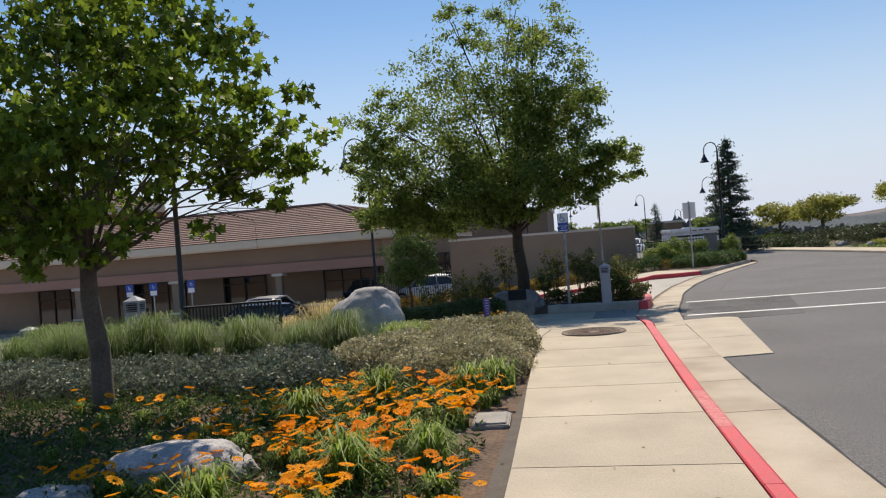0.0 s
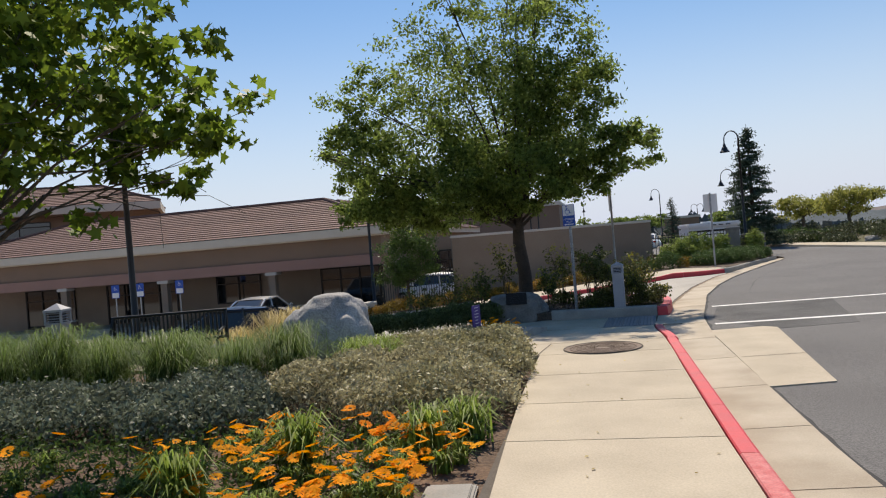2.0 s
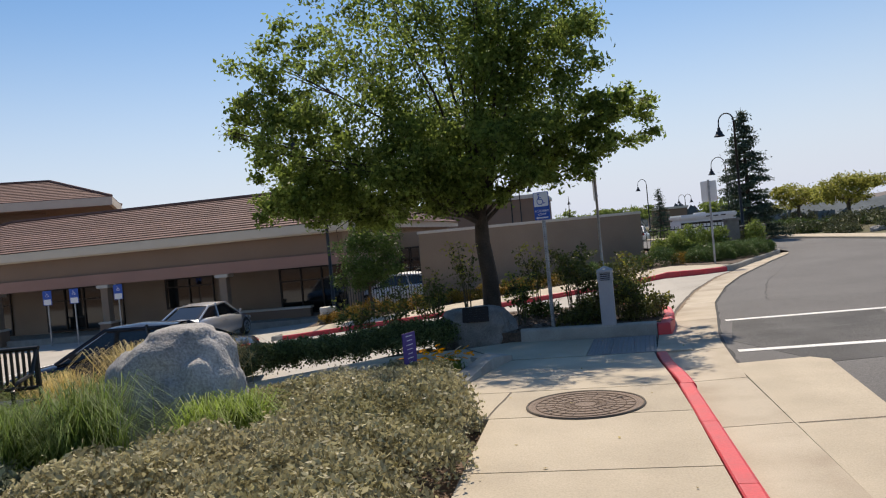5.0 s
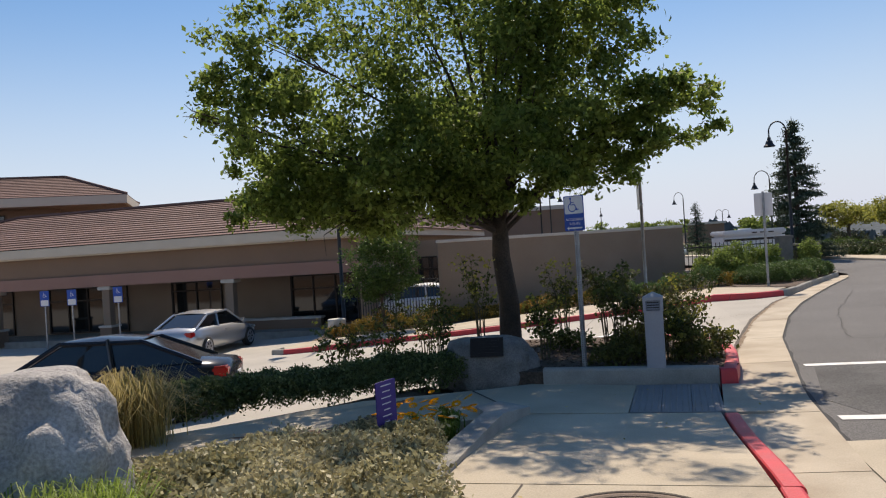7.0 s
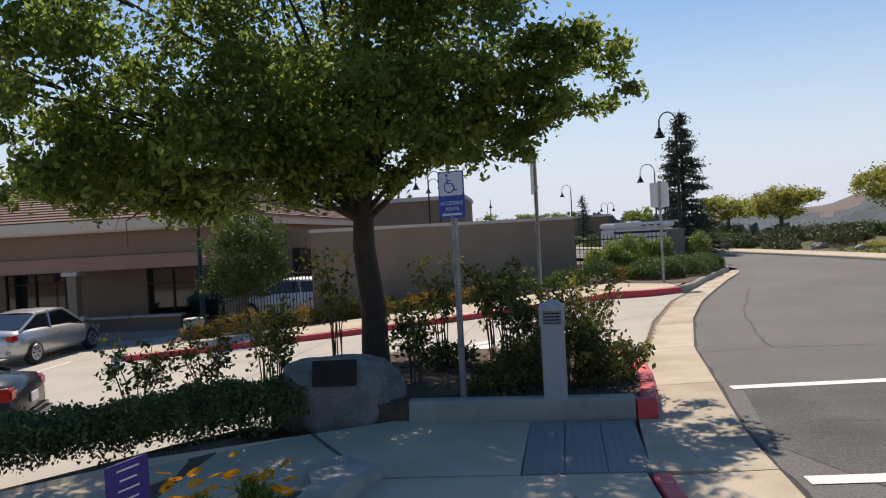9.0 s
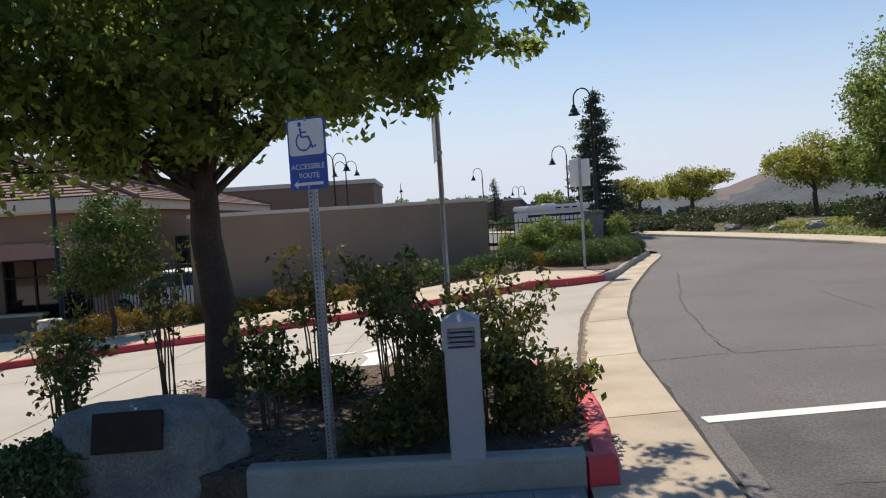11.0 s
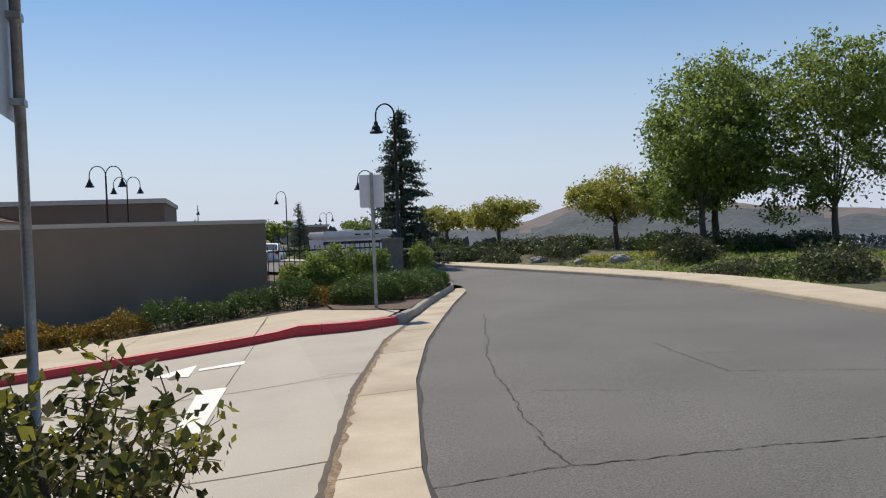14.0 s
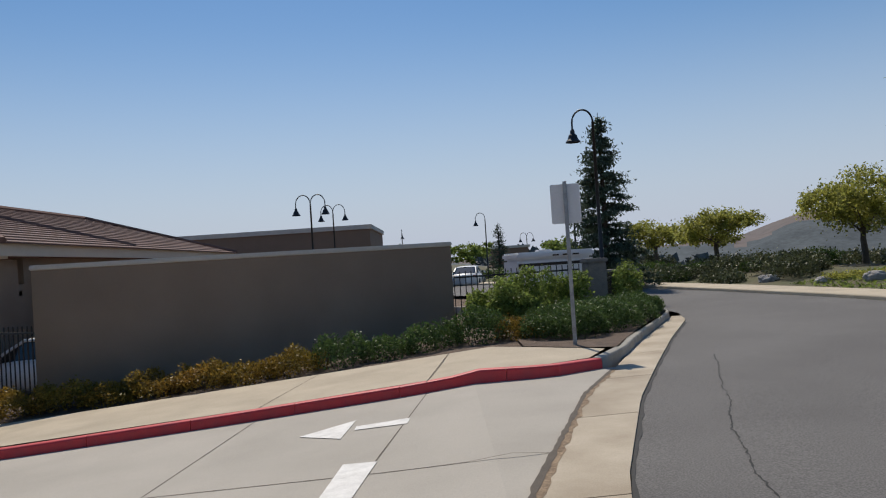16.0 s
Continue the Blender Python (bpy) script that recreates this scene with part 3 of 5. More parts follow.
dl = [(x, drive_front(x)) for x in xs]
dr = [(x, 34.0 if x < -9 else 28.3) for x in xs]
drive = tagged(sheet("driveway", dl, dr, lambda x, y: lot(x), None, DRIVE, cuts=12), "pale concrete driveway falling to the car park", "driveway", kind="structure")
ys = list(np.arange(20.3, 28.31, 0.5))
sheet("driveway_mouth", [(2.0, y) for y in ys], [(max(2.01, gut_left(y)), y) for y in ys], lambda x, y: lot(x), lambda x, y: -0.10, DRIVE, drive, cuts=4)
ym = [18.0, 18.6, 19.2, 19.8, 20.3]
sheet("driveway_mouth", [(1.15, y) for y in ym], [(max(1.2, gut_left(y)), y) for y in ym], lambda x, y: -0.12, lambda x, y: -0.10, DRIVE, drive, cuts=2)
sheet("driveway_mouth", [(0.9, 19.7), (0.4, 20.5)], [(2.02, 19.7), (2.02, 20.5)], lambda x, y: lot(x) + 0.001, None, DRIVE, drive, cuts=4)
for a, b in (((1.37, 27.96), (0.83, 23.9)), ((0.83, 23.9), (0.55, 20.9)), ((2.5, 24.1), (-1.2, 25.0)), ((-1.2, 25.0), (-8, 26.3)), ((-1.2, 25.0), (-0.9, 28.1)), ((-1.2, 25.0), (-1.6, 21)), ((1.75, 21.2), (-1.6, 22.0)), ((-4.5, 28), (-5.2, 21))):
    stripe("joint", [(a[0] + (b[0] - a[0]) * k / 10, a[1] + (b[1] - a[1]) * k / 10) for k in range(11)], 0.013, lambda x, y: lot(x) if x < 2 else -0.105, JOINT, 0.004, drive)
gj = [(gut_left(y) - 0.01, y) for y in np.arange(18.4, 28.2, 0.12)]
stripe("joint", gj, 0.05, lambda x, y: -0.10, JOINT, 0.009, drive, 0.4)
stripe("gutter_dirt", [(x + 0.035, y) for x, y in gj], 0.07, lambda x, y: -0.10, DIRT, 0.0065, drive, 0.7)


def marking(name, poly, label):
    return tagged(obj(name, [(x, y, lot(x) + 0.008) for x, y in poly], [tuple(range(len(poly)))], LINE), label, "road marking", kind="structure")


marking("arrow_head", [(-0.04, 26.54), (0.49, 26.07), (0.56, 26.95)], "white painted turn arrow head on the driveway")
marking("arrow_shaft", [(0.60, 26.40), (1.19, 26.27), (1.21, 26.55), (0.60, 26.58)], "white painted turn arrow shaft on the driveway")
marking("lane_line", [(0.50, 22.75), (0.72, 22.6), (0.98, 24.85), (0.66, 24.95)], "white painted lane line on the driveway")
marking("arrow_head", [(-1.02, 23.84), (-0.82, 24.16), (-0.62, 24.22), (-0.40, 24.14), (-0.40, 24.02), (-0.58, 23.97), (-0.66, 23.88)], "white painted curved arrow on the driveway, worn")
marking("arrow_shaft", [(-0.98, 23.70), (-0.44, 23.72), (-0.55, 23.2), (-0.74, 22.6), (-0.96, 22.6), (-0.86, 23.3)], "white painted arrow stem on the driveway, worn")
marking("arrow_bar", [(-1.75, 24.16), (-1.1, 24.04), (-1.12, 23.94), (-1.75, 24.04)], "white painted bar on the driveway, worn")
for x in (-12.0, -14.8, -17.6):
    marking("bay_line", [(x, 24.5), (x + 0.12, 24.5), (x + 0.12, 29.5), (x, 29.5)], "white painted parking bay line")

# far kerb and walk of the driveway
far_kerb = [(-10.4, 29.3), (-10.45, 28.75), (-9.9, 28.45), (-6, 28.3), (-1, 28.15), (1.4, 28.0), (3.0, 27.95), (3.75, 28.3)]
kerb(far_kerb[3:][::1], lambda x, y: lot(x) if x < 2 else -0.11, 0.15, 0.14, RED, "red painted kerb along the far side of the driveway", name="kerb_6")
kerb(far_kerb[2:4], lambda x, y: lot(x), 0.15, 0.14, RED, "red painted kerb along the car park", name="kerb_7")
kerb(far_kerb[:3], lambda x, y: lot(x), 0.15, 0.14, KERBGREY, "grey rounded kerb end in the car park", name="kerb_8", sec=1)
kerb([(3.76, 28.31)] + [(gut_left(y) + 0.0, y) for y in (29.4, 30.5, 31.6, 32.8, 34.0, 35.0)] + [(6.9, 35.9), (6.7, 36.6), (6.0, 37.6), (4, 40), (1, 43)], lambda x, y: -0.10, 0.15, 0.14, KERBGREY, "grey concrete kerb following the road's bend", name="kerb_9")
wk = [(-10.2, 29.0), (-9.4, 28.62), (-6, 28.47), (-1, 28.32), (1.4, 28.17), (3.0, 28.12), (3.6, 28.45), (4.0, 29.3)]
bk = [(-10.0, 30.3), (-9.2, 30.5), (-6, 30.8), (-2.4, 30.95), (0.2, 30.85), (2.4, 30.5), (3.3, 29.9), (3.95, 29.4)]
farwalk = tagged(sheet("pavement_far", wk, bk, lambda x, y: lot(x) + 0.135 if x < 2 else 0.03, None, CONCRETE, cuts=3), "pale concrete walk beyond the driveway", "pavement", kind="structure")
for a, b in (((1.37, 28.0), (1.7, 30.6)), ((-0.9, 28.3), (-0.5, 30.9)), ((-3.6, 28.4), (-3.2, 30.9)), ((-6.3, 28.5), (-6, 30.8))):
    stripe("joint", [(a[0] + (b[0] - a[0]) * k / 6, a[1] + (b[1] - a[1]) * k / 6) for k in range(7)], 0.014, lambda x, y: lot(x) + 0.135 if x < 2 else 0.03, JOINT, 0.005, farwalk)
bed = [(x, y) for x, y in bk[:6]] + [(3.3, 29.9), (3.95, 29.4), (4.9, 31.0), (6.2, 34.0), (6.75, 35.8), (6.4, 36.6), (5, 38), (1.9, 36.4), (-6.0, 33.4), (-10.0, 33)]
sheet("bed_soil", [(x, 30.4) for x in np.arange(-10, 3.1, 1)], [(x, 33 + (x + 10) * 0.28) for x in np.arange(-10, 3.1, 1)], lambda x, y: lot(x) + 0.10 + 0.03 * (y - 30.4), None, BARK_MULCH, cuts=4)["kind"] = "structure"
sheet("bed_soil", [(2.9, 30.2), (3.5, 29.7), (4.22, 29.35), (4.6, 30.4), (4.86, 31.0), (6.22, 34.0), (6.75, 35.4), (6.75, 36.0)], [(2.9, 36.5), (3.4, 36.6), (3.8, 36.7), (4.2, 36.8), (4.7, 36.9), (5.2, 37), (5.6, 37.2), (6.0, 37.4)], lambda x, y: 0.04, None, BARK_MULCH, cuts=4)["kind"] = "structure"
# right-hand kerb, walk
yr = list(np.arange(-30, 66, 1.0))
rw = tagged(sheet("pavement_right", [(right_edge(y) + 0.15, y) for y in yr], [(right_edge(y) + 1.5, y) for y in yr], lambda x, y: 0.05, None, CONCRETE, cuts=2), "pale concrete sidewalk along the far side of the road", "pavement", kind="structure")
kerb([(right_edge(y), y) for y in yr][::-1], lambda x, y: -0.09, 0.16, 0.14, CONCRETE, "pale concrete kerb along the far side of the road", name="kerb_10", sec=3)


# ---- screen wall, fence, pillars ----
wallt = tagged(thing("wall_screen", "long tan stucco screen wall with a pale cap", "wall", pose(-6.05, 32.42, 0, 0, 0, 17.4)), kind="structure")
WL = 8.34
box("wall_body", (0, WL, 0, 0.25, -1.6, 1.80), STUCCO, wallt)
box("wall_cap", (-0.03, WL + 0.03, -0.04, 0.29, 1.803, 1.90), CAP, wallt, bevel=0.02)
box("wall_return", (WL - 0.3, WL, 0.253, 2.2, -1.2, 1.80), STUCCO, wallt)


def iron_fence(a, b, z0, z1, label):
    """Square pickets between two rails."""
    f = thing("iron_fence", label, "fence")
    A, B = Vector(a), Vector(b)
    d = (B - A)
    L = d.length
    ang = math.degrees(math.atan2(d.y, d.x))
    f.matrix_basis = pose(A.x, A.y, 0, 0, 0, ang)
    for z in (z0 + 0.12, z1 - 0.15):
        box("rail", (0, L, -0.02, 0.02, z, z + 0.04), BLACK, f)
    first = box("picket", (-0.01, 0.01, -0.01, 0.01, z0, z1), BLACK, f)
    n = int(L / 0.13)
    for k in range(1, n + 1):
        share(first, pose(k * L / n, 0, 0), f)
    return f


iron_fence((1.95, 35.3), (4.85, 35.6), -0.1, 1.22, "black iron picket fence beside the tan wall")
iron_fence((-9.6, 34.2), (-6.1, 32.6), -1.2, 0.75, "black iron picket fence between building and screen wall")
iron_fence((5.5, 36.0), (6.7, 38.8), -0.1, 0.95, "black iron picket fence between stone pillars")


def pillar(x, y, w, h, label):
    p = thing("gate_pillar", label, "pillar", pose(x, y, -0.1, 0, 0, 10), "gate pillars")
    box("shaft", (-w / 2, w / 2, -w / 2, w / 2, 0, h - 0.06), PILLARSTONE, p, bevel=0.015)
    box("pillar_cap", (-w / 2 - 0.04, w / 2 + 0.04, -w / 2 - 0.04, w / 2 + 0.04, h - 0.06, h + 0.04), PILLARSTONE, p, bevel=0.02)
    for k in range(6):
        box("stone_course", (-w / 2 - 0.006, w / 2 + 0.006, -w / 2 - 0.006, w / 2 + 0.006, 0.05 + k * (h - 0.1) / 6, 0.05 + (k + 0.92) * (h - 0.1) / 6), PILLARSTONE, p, bevel=0.01)


pillar(5.2, 35.6, 0.42, 1.38, "grey stone gate pillar with a pale cap")
pillar(6.9, 39.2, 0.36, 1.0, "small grey stone gate pillar by the road")
pillar(6.45, 39.6, 0.36, 1.0, "small grey stone gate pillar by the road")


# ---- main building ----
def hip_roof(name, x0, x1, y0, y1, z, rise, parent, tiles=True):
    """Overlapping courses of tile on four slopes, each course a stepped strip."""
    half = min(x1 - x0, y1 - y0) / 2
    n = int(half / 0.30)
    r = None
    for i in range(n):
        V, F = [], []
        a, b = half * i / n, half * (i + 1) / n
        za, zb = z + rise * i / n, z + rise * (i + 1) / n
        ra = [(x0 + a, y0 + a), (x1 - a, y0 + a), (x1 - a, y1 - a), (x0 + a, y1 - a)]
        rb = [(x0 + b, y0 + b), (x1 - b, y0 + b), (x1 - b, y1 - b), (x0 + b, y1 - b)]
        for k in range(4):
            k2 = (k + 1) % 4
            o = len(V)
            V += [(*ra[k], za), (*ra[k2], za), (*ra[k2], za + 0.045), (*ra[k], za + 0.045), (*rb[k2], zb + 0.008), (*rb[k], zb + 0.008)]
            F += [(o, o + 1, o + 2, o + 3), (o + 3, o + 2, o + 4, o + 5)]
        if r is None:
            r = obj(name, V, F, ROOF, parent)
        else:
            obj("tile_course", V, F, ROOF, r)
    # ridge and hip caps
    m = half
    ra = [(x0, y0), (x1, y0), (x1, y1), (x0, y1)]
    long_x = (x1 - x0) >= (y1 - y0)
    ends = [(x0 + m, (y0 + y1) / 2), (x1 - m, (y0 + y1) / 2)] if long_x else [((x0 + x1) / 2, y0 + m), ((x0 + x1) / 2, y1 - m)]
    zt = z + rise + 0.05
    lines = [(ends[0], ends[1], zt, zt)]
    for c in ra:
        e = min(ends, key=lambda q: (q[0] - c[0]) ** 2 + (q[1] - c[1]) ** 2)
        lines.append((c, e, z + 0.06, zt))
    for a, b, z1_, z2_ in lines:
        v, f = tube([(*a, z1_), (*b, z2_)], 0.09, 6)
        obj("ridge_cap", v, f, ROOF, r)
    return r


bld = thing("office_building", "single-storey tan office building with brown tiled hip roof", "building")
hip_roof("roof", -34.0, -9.0, 34.6, 44.8, 2.66, 1.75, bld)
hip_roof("roof", -19.2, -8.7, 36.2, 57.0, 2.60, 1.78, bld)
for b in ((-34.0, -9.0, 34.6, 34.75, 2.30, 2.69), (-9.0, -8.85, 34.6, 57.0, 2.30, 2.66), (-34.0, -9.15, 34.76, 36.9, 2.24, 2.30)):
    box("fascia", b, FASCIA, bld)
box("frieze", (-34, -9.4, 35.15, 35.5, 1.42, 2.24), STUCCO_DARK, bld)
box("beam", (-34, -9.4, 35.0, 35.6, 0.95, 1.42), STUCCO_ROSE, bld)
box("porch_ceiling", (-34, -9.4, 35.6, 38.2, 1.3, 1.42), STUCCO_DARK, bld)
box("wall", (-34, -9.4, 38.0, 38.3, -1.5, 1.6), STUCCO, bld)
box("east_wall", (-9.7, -9.4, 38.3, 56, -1.5, 2.3), STUCCO, bld)
box("side_wall", (-9.8, -9.38, 35.03, 38.0, -1.5, 2.24), STUCCO, bld)
box("soffit", (-9.14, -9.0, 34.76, 36.9, 2.24, 2.3), FASCIA, bld)
box("plinth", (-34, -9.4, 35.3, 38.0, -1.5, -1.22), KERBGREY, bld)
for x in (-26.4, -20.85, -15.25):
    col = box("column", (x - 0.17, x + 0.17, 35.12, 35.46, -1.4, 0.80), STUCCO, bld, bevel=0.01)
    box("capital", (x - 0.30, x + 0.30, 35.0, 35.6, 0.80, 0.945), TRIMSTONE, col, "pale moulded capital", bevel=0.03)
    box("base", (x - 0.28, x + 0.28, 35.0, 35.58, -1.42, -0.75), STUCCO_DARK, col, bevel=0.02)
    box("base_cap", (x - 0.32, x + 0.32, 34.97, 35.62, -0.748, -0.66), TRIMSTONE, col, bevel=0.02)


def window(parent, x0, x1, y, z0, z1, panes):
    w = box("window", (x0, x1, y - 0.03, y + 0.0, z0, z1), GLASS, parent, "dark tinted window glass")
    t = 0.06
    for k in range(panes + 1):
        xx = x0 + (x1 - x0) * k / panes
        box("window_frame", (xx - t / 2, xx + t / 2, y - 0.09, y - 0.031, z0, z1), FRAME, w)
    for zz in (z0, z1, z0 + (z1 - z0) * 0.72):
        box("window_frame", (x0 - t / 2, x1 + t / 2, y - 0.085, y - 0.033, zz - t / 2, zz + t / 2), FRAME, w)


for x0, x1, z0, n in ((-26.0, -21.9, -1.15, 4), (-19.6, -17.2, -0.5, 2), (-13.9, -9.9, -1.15, 4), (-31, -28, -1.15, 3)):
    window(bld, x0, x1, 37.99, z0, 0.85, n)
for a, b in ((-17.0, -13.9), (-13.9, -12.0)):
    box("planter_wall", (a, b, 36.4, 36.7, -1.4, -0.85), STUCCO_DARK, bld)
    box("planter_cap", (a - 0.05, b + 0.05, 36.35, 36.75, -0.848, -0.76), TRIMSTONE, bld)
# set-back wing with a window, between building and screen wall
wing = thing("annex_building", "tan stucco annex set back behind the iron fence", "building")
box("wall", (-9.39, -4.0, 39.0, 39.3, -1.5, 2.0), STUCCO, wing)
window(wing, -8.5, -7.1, 38.99, -0.4, 1.3, 3)
# taller block behind
tall = thing("upper_building", "taller tan block with a low brown tiled roof", "building", pose(-28.6, 47.7, 0, 0, 0, 30) @ pose(29.0, -47.6, 0))
box("wall", (-52, -33.0, 49.6, 54.5, -1.5, 5.5), STUCCO_DARK, tall)
window(tall, -41.5, -36.0, 49.59, 4.2, 5.2, 3)
box("fascia", (-54, -29.2, 47.6, 47.8, 5.55, 6.05), FASCIA, tall)
box("fascia", (-29.2, -29.0, 47.6, 55.4, 5.55, 6.05), FASCIA, tall)
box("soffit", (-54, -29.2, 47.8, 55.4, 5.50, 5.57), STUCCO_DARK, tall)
hip_roof("roof", -54, -29.0, 47.6, 55.4, 6.05, 1.55, tall)
far = thing("flat_building", "low grey flat-roofed building beyond the wall", "building")
box("wall", (-26, -5.2, 95, 112, -1.5, 5.3), STUCCO_DARK, far)
box("parapet", (-26.2, -5.0, 94.8, 112, 5.302, 5.75), CAP, far)
far2 = thing("flat_building", "low grey building in the distance", "building")
box("wall", (8.0, 12.5, 110, 118, -1.5, 2.6), STUCCO_DARK, far2)
box("roof", (7.8, 12.7, 109.8, 118.2, 2.602, 2.9), CAP, far2)


# ---- plants ----
RNG = np.random.default_rng(7)


def blob_leaves(blobs, count, clump, rng, shell=0.5, tight=0.17):
    """Leaf places in clumps spread through a crown made of ellipsoids (x, y, z, rx, ry, rz and, for thin growth, a density)."""
    share_of = np.array([(b[3] * b[4] * b[5]) ** 0.75 for b in blobs])
    vol = share_of * np.array([b[6] if len(b) > 6 else 1.0 for b in blobs])
    count = count * vol.sum() / share_of.sum()
    out = []
    for b, w in zip(blobs, vol / vol.sum()):
        n = int(count * w)
        k = max(3, n // clump)
        d = rng.normal(size=(k, 3))
        d /= np.linalg.norm(d, axis=1)[:, None]
        r = rng.uniform(shell, 1.04, (k, 1)) ** 0.8
        c = d * r
        sub = c[rng.integers(0, k, n)] * np.array(b[3:6]) + np.array(b[:3])
        spread = tight * (b[3] + b[4] + b[5]) / 3 * rng.uniform(0.4, 1.3, (n, 1))
        out.append(sub + np.clip(rng.normal(size=(n, 3)), -1.7, 1.7) * spread * np.array([1, 1, 0.7]))
    return np.concatenate(out)


def tree(label, base, height, radius, blobs, count, leaf, material, bark=BARK, clump=60, seed=1, lean=(0, 0), twigs=26, shell=0.5, aspect=0.55, droop=0.2, name="tree", tight=0.17):
    rng = np.random.default_rng(seed)
    t = thing(name, label, "tree", pose(*base))
    top = Vector((lean[0], lean[1], height))
    trunk = [tube([(0, 0, -0.15), (0.01, 0, 0.05), top * 0.35 + Vector((0.03, 0.02, 0)), top * 0.7 + Vector((-0.03, 0, 0)), top], [radius * 1.5, radius * 1.15, radius, radius * 0.9, radius * 0.75], 10)]
    v, f = join(trunk)
    obj("trunk", v, f, bark, t, smooth=True)
    limbs = []
    for i in range(twigs):
        b = blobs[i % len(blobs)]
        d = rng.normal(size=3)
        d /= np.linalg.norm(d)
        tip = Vector(np.array(b[:3]) + d * np.array(b[3:6]) * rng.uniform(0.3, 0.75))
        mid = top.lerp(tip, 0.5) + Vector(rng.normal(size=3) * 0.12) + Vector((0, 0, 0.12))
        start = top * rng.uniform(0.85, 1.0)
        r0 = radius * rng.uniform(0.16, 0.34)
        limbs.append(tube([start, start.lerp(mid, 0.5) + Vector(rng.normal(size=3) * 0.05), mid, mid.lerp(tip, 0.6) + Vector(rng.normal(size=3) * 0.06), tip], [r0, r0 * 0.75, r0 * 0.5, r0 * 0.3, 0.006], 5, False))
        for _ in range(3):
            e = tip + Vector(rng.normal(size=3) * 0.35)
            limbs.append(tube([mid.lerp(tip, 0.5), tip.lerp(e, 0.5), e], [r0 * 0.3, r0 * 0.15, 0.003], 4, False))
    v, f = join(limbs)
    obj("branchwork", v, f, bark, t, smooth=True)["kind"] = "stuff"
    spots = blob_leaves(blobs, count, clump, rng, shell, tight)
    V, F = lobed(spots, leaf, rng) if aspect > 0.8 else leaves(spots, leaf, rng, aspect, 0.0, droop)
    fast("crown", V, F, material, t)
    return t


# street tree over the island
ITREE = [(-0.6, 0.0, 4.2, 2.4, 2.2, 1.7, 0.7), (-1.3, 0.1, 5.5, 1.9, 1.9, 1.5, 0.3), (0.6, 0.1, 5.7, 1.6, 1.6, 1.5, 0.45), (0.3, 0, 6.9, 1.5, 1.3, 1.0, 0.3), (1.2, -0.2, 4.9, 1.3, 1.3, 1.2, 0.7), (-0.9, -0.2, 7.2, 1.0, 0.9, 0.8, 0.3),
         (-2.5, -1.0, 3.5, 1.4, 1.6, 1.3, 0.6), (-2.9, -1.2, 4.3, 1.1, 1.2, 1.1, 0.4), (-3.5, -1.6, 3.8, 0.8, 1.0, 0.9, 0.5), (1.2, -0.2, 3.7, 1.2, 1.3, 1.3), (2.45, -0.3, 3.2, 0.95, 0.9, 0.55, 1.3), (1.7, -0.3, 2.85, 0.9, 0.9, 0.6),
         (-2.2, -1.1, 2.4, 1.4, 1.3, 0.5), (-0.6, -0.6, 2.35, 1.2, 1.1, 0.45), (-1.6, -0.9, 2.7, 1.7, 1.3, 0.8), (0.2, -0.7, 2.8, 1.6, 1.3, 0.8), (-3.2, -0.4, 2.7, 1.0, 1.1, 0.7), (0, 1.2, 3.4, 1.8, 1.4, 1.2), (-1.3, -0.6, 2.15, 1.5, 1.1, 0.40), (-3.0, -0.7, 2.35, 1.1, 1.1, 0.45), (0.4, -0.5, 2.4, 1.1, 1.0, 0.4)]
tree("broad dark green street tree with dense rounded crown and dark trunk", (-1.78, 19.2, 0.05), 2.0, 0.15, ITREE, 140000, 0.092, LEAF_ISLAND, clump=130, seed=3, lean=(-0.04, 0), twigs=26, shell=0.35, tight=0.125)
# maple by the flower bed
MTREE = [(0.0, 0.3, 3.6, 1.9, 1.8, 1.5), (1.4, 0.6, 3.2, 1.2, 1.2, 1.2), (-1.5, 0, 3.0, 1.5, 1.4, 1.3), (0.4, 0.2, 4.8, 1.6, 1.6, 1.2), (1.9, 0.9, 2.6, 0.8, 0.8, 0.5), (0.6, -0.9, 2.6, 1.3, 0.9, 0.8), (-0.5, -0.5, 2.3, 1.2, 1.0, 0.6), (-1.9, 0.7, 2.3, 1.0, 1.0, 0.6)]
tree("young maple with bright lobed leaves beside the flower bed", (-5.65, 7.8, -0.04), 1.9, 0.11, MTREE, 12500, 0.125, LEAF_MAPLE, BARK_GREY, clump=34, seed=5, lean=(-0.12, 0.1), twigs=34, shell=0.3, aspect=0.9, tight=0.115)
# small tree by the building
tree("small dark ornamental tree beside the iron fence", (-7.6, 31.0, -0.92), 1.2, 0.06, [(0, 0, 2.1, 1.1, 1.1, 0.9), (0.2, 0.1, 2.8, 0.9, 0.9, 0.6), (-0.4, 0, 1.5, 0.9, 0.9, 0.5), (0.5, -0.2, 1.6, 0.8, 0.8, 0.5)], 13000, 0.09, LEAF_HEDGE, seed=8, twigs=12)
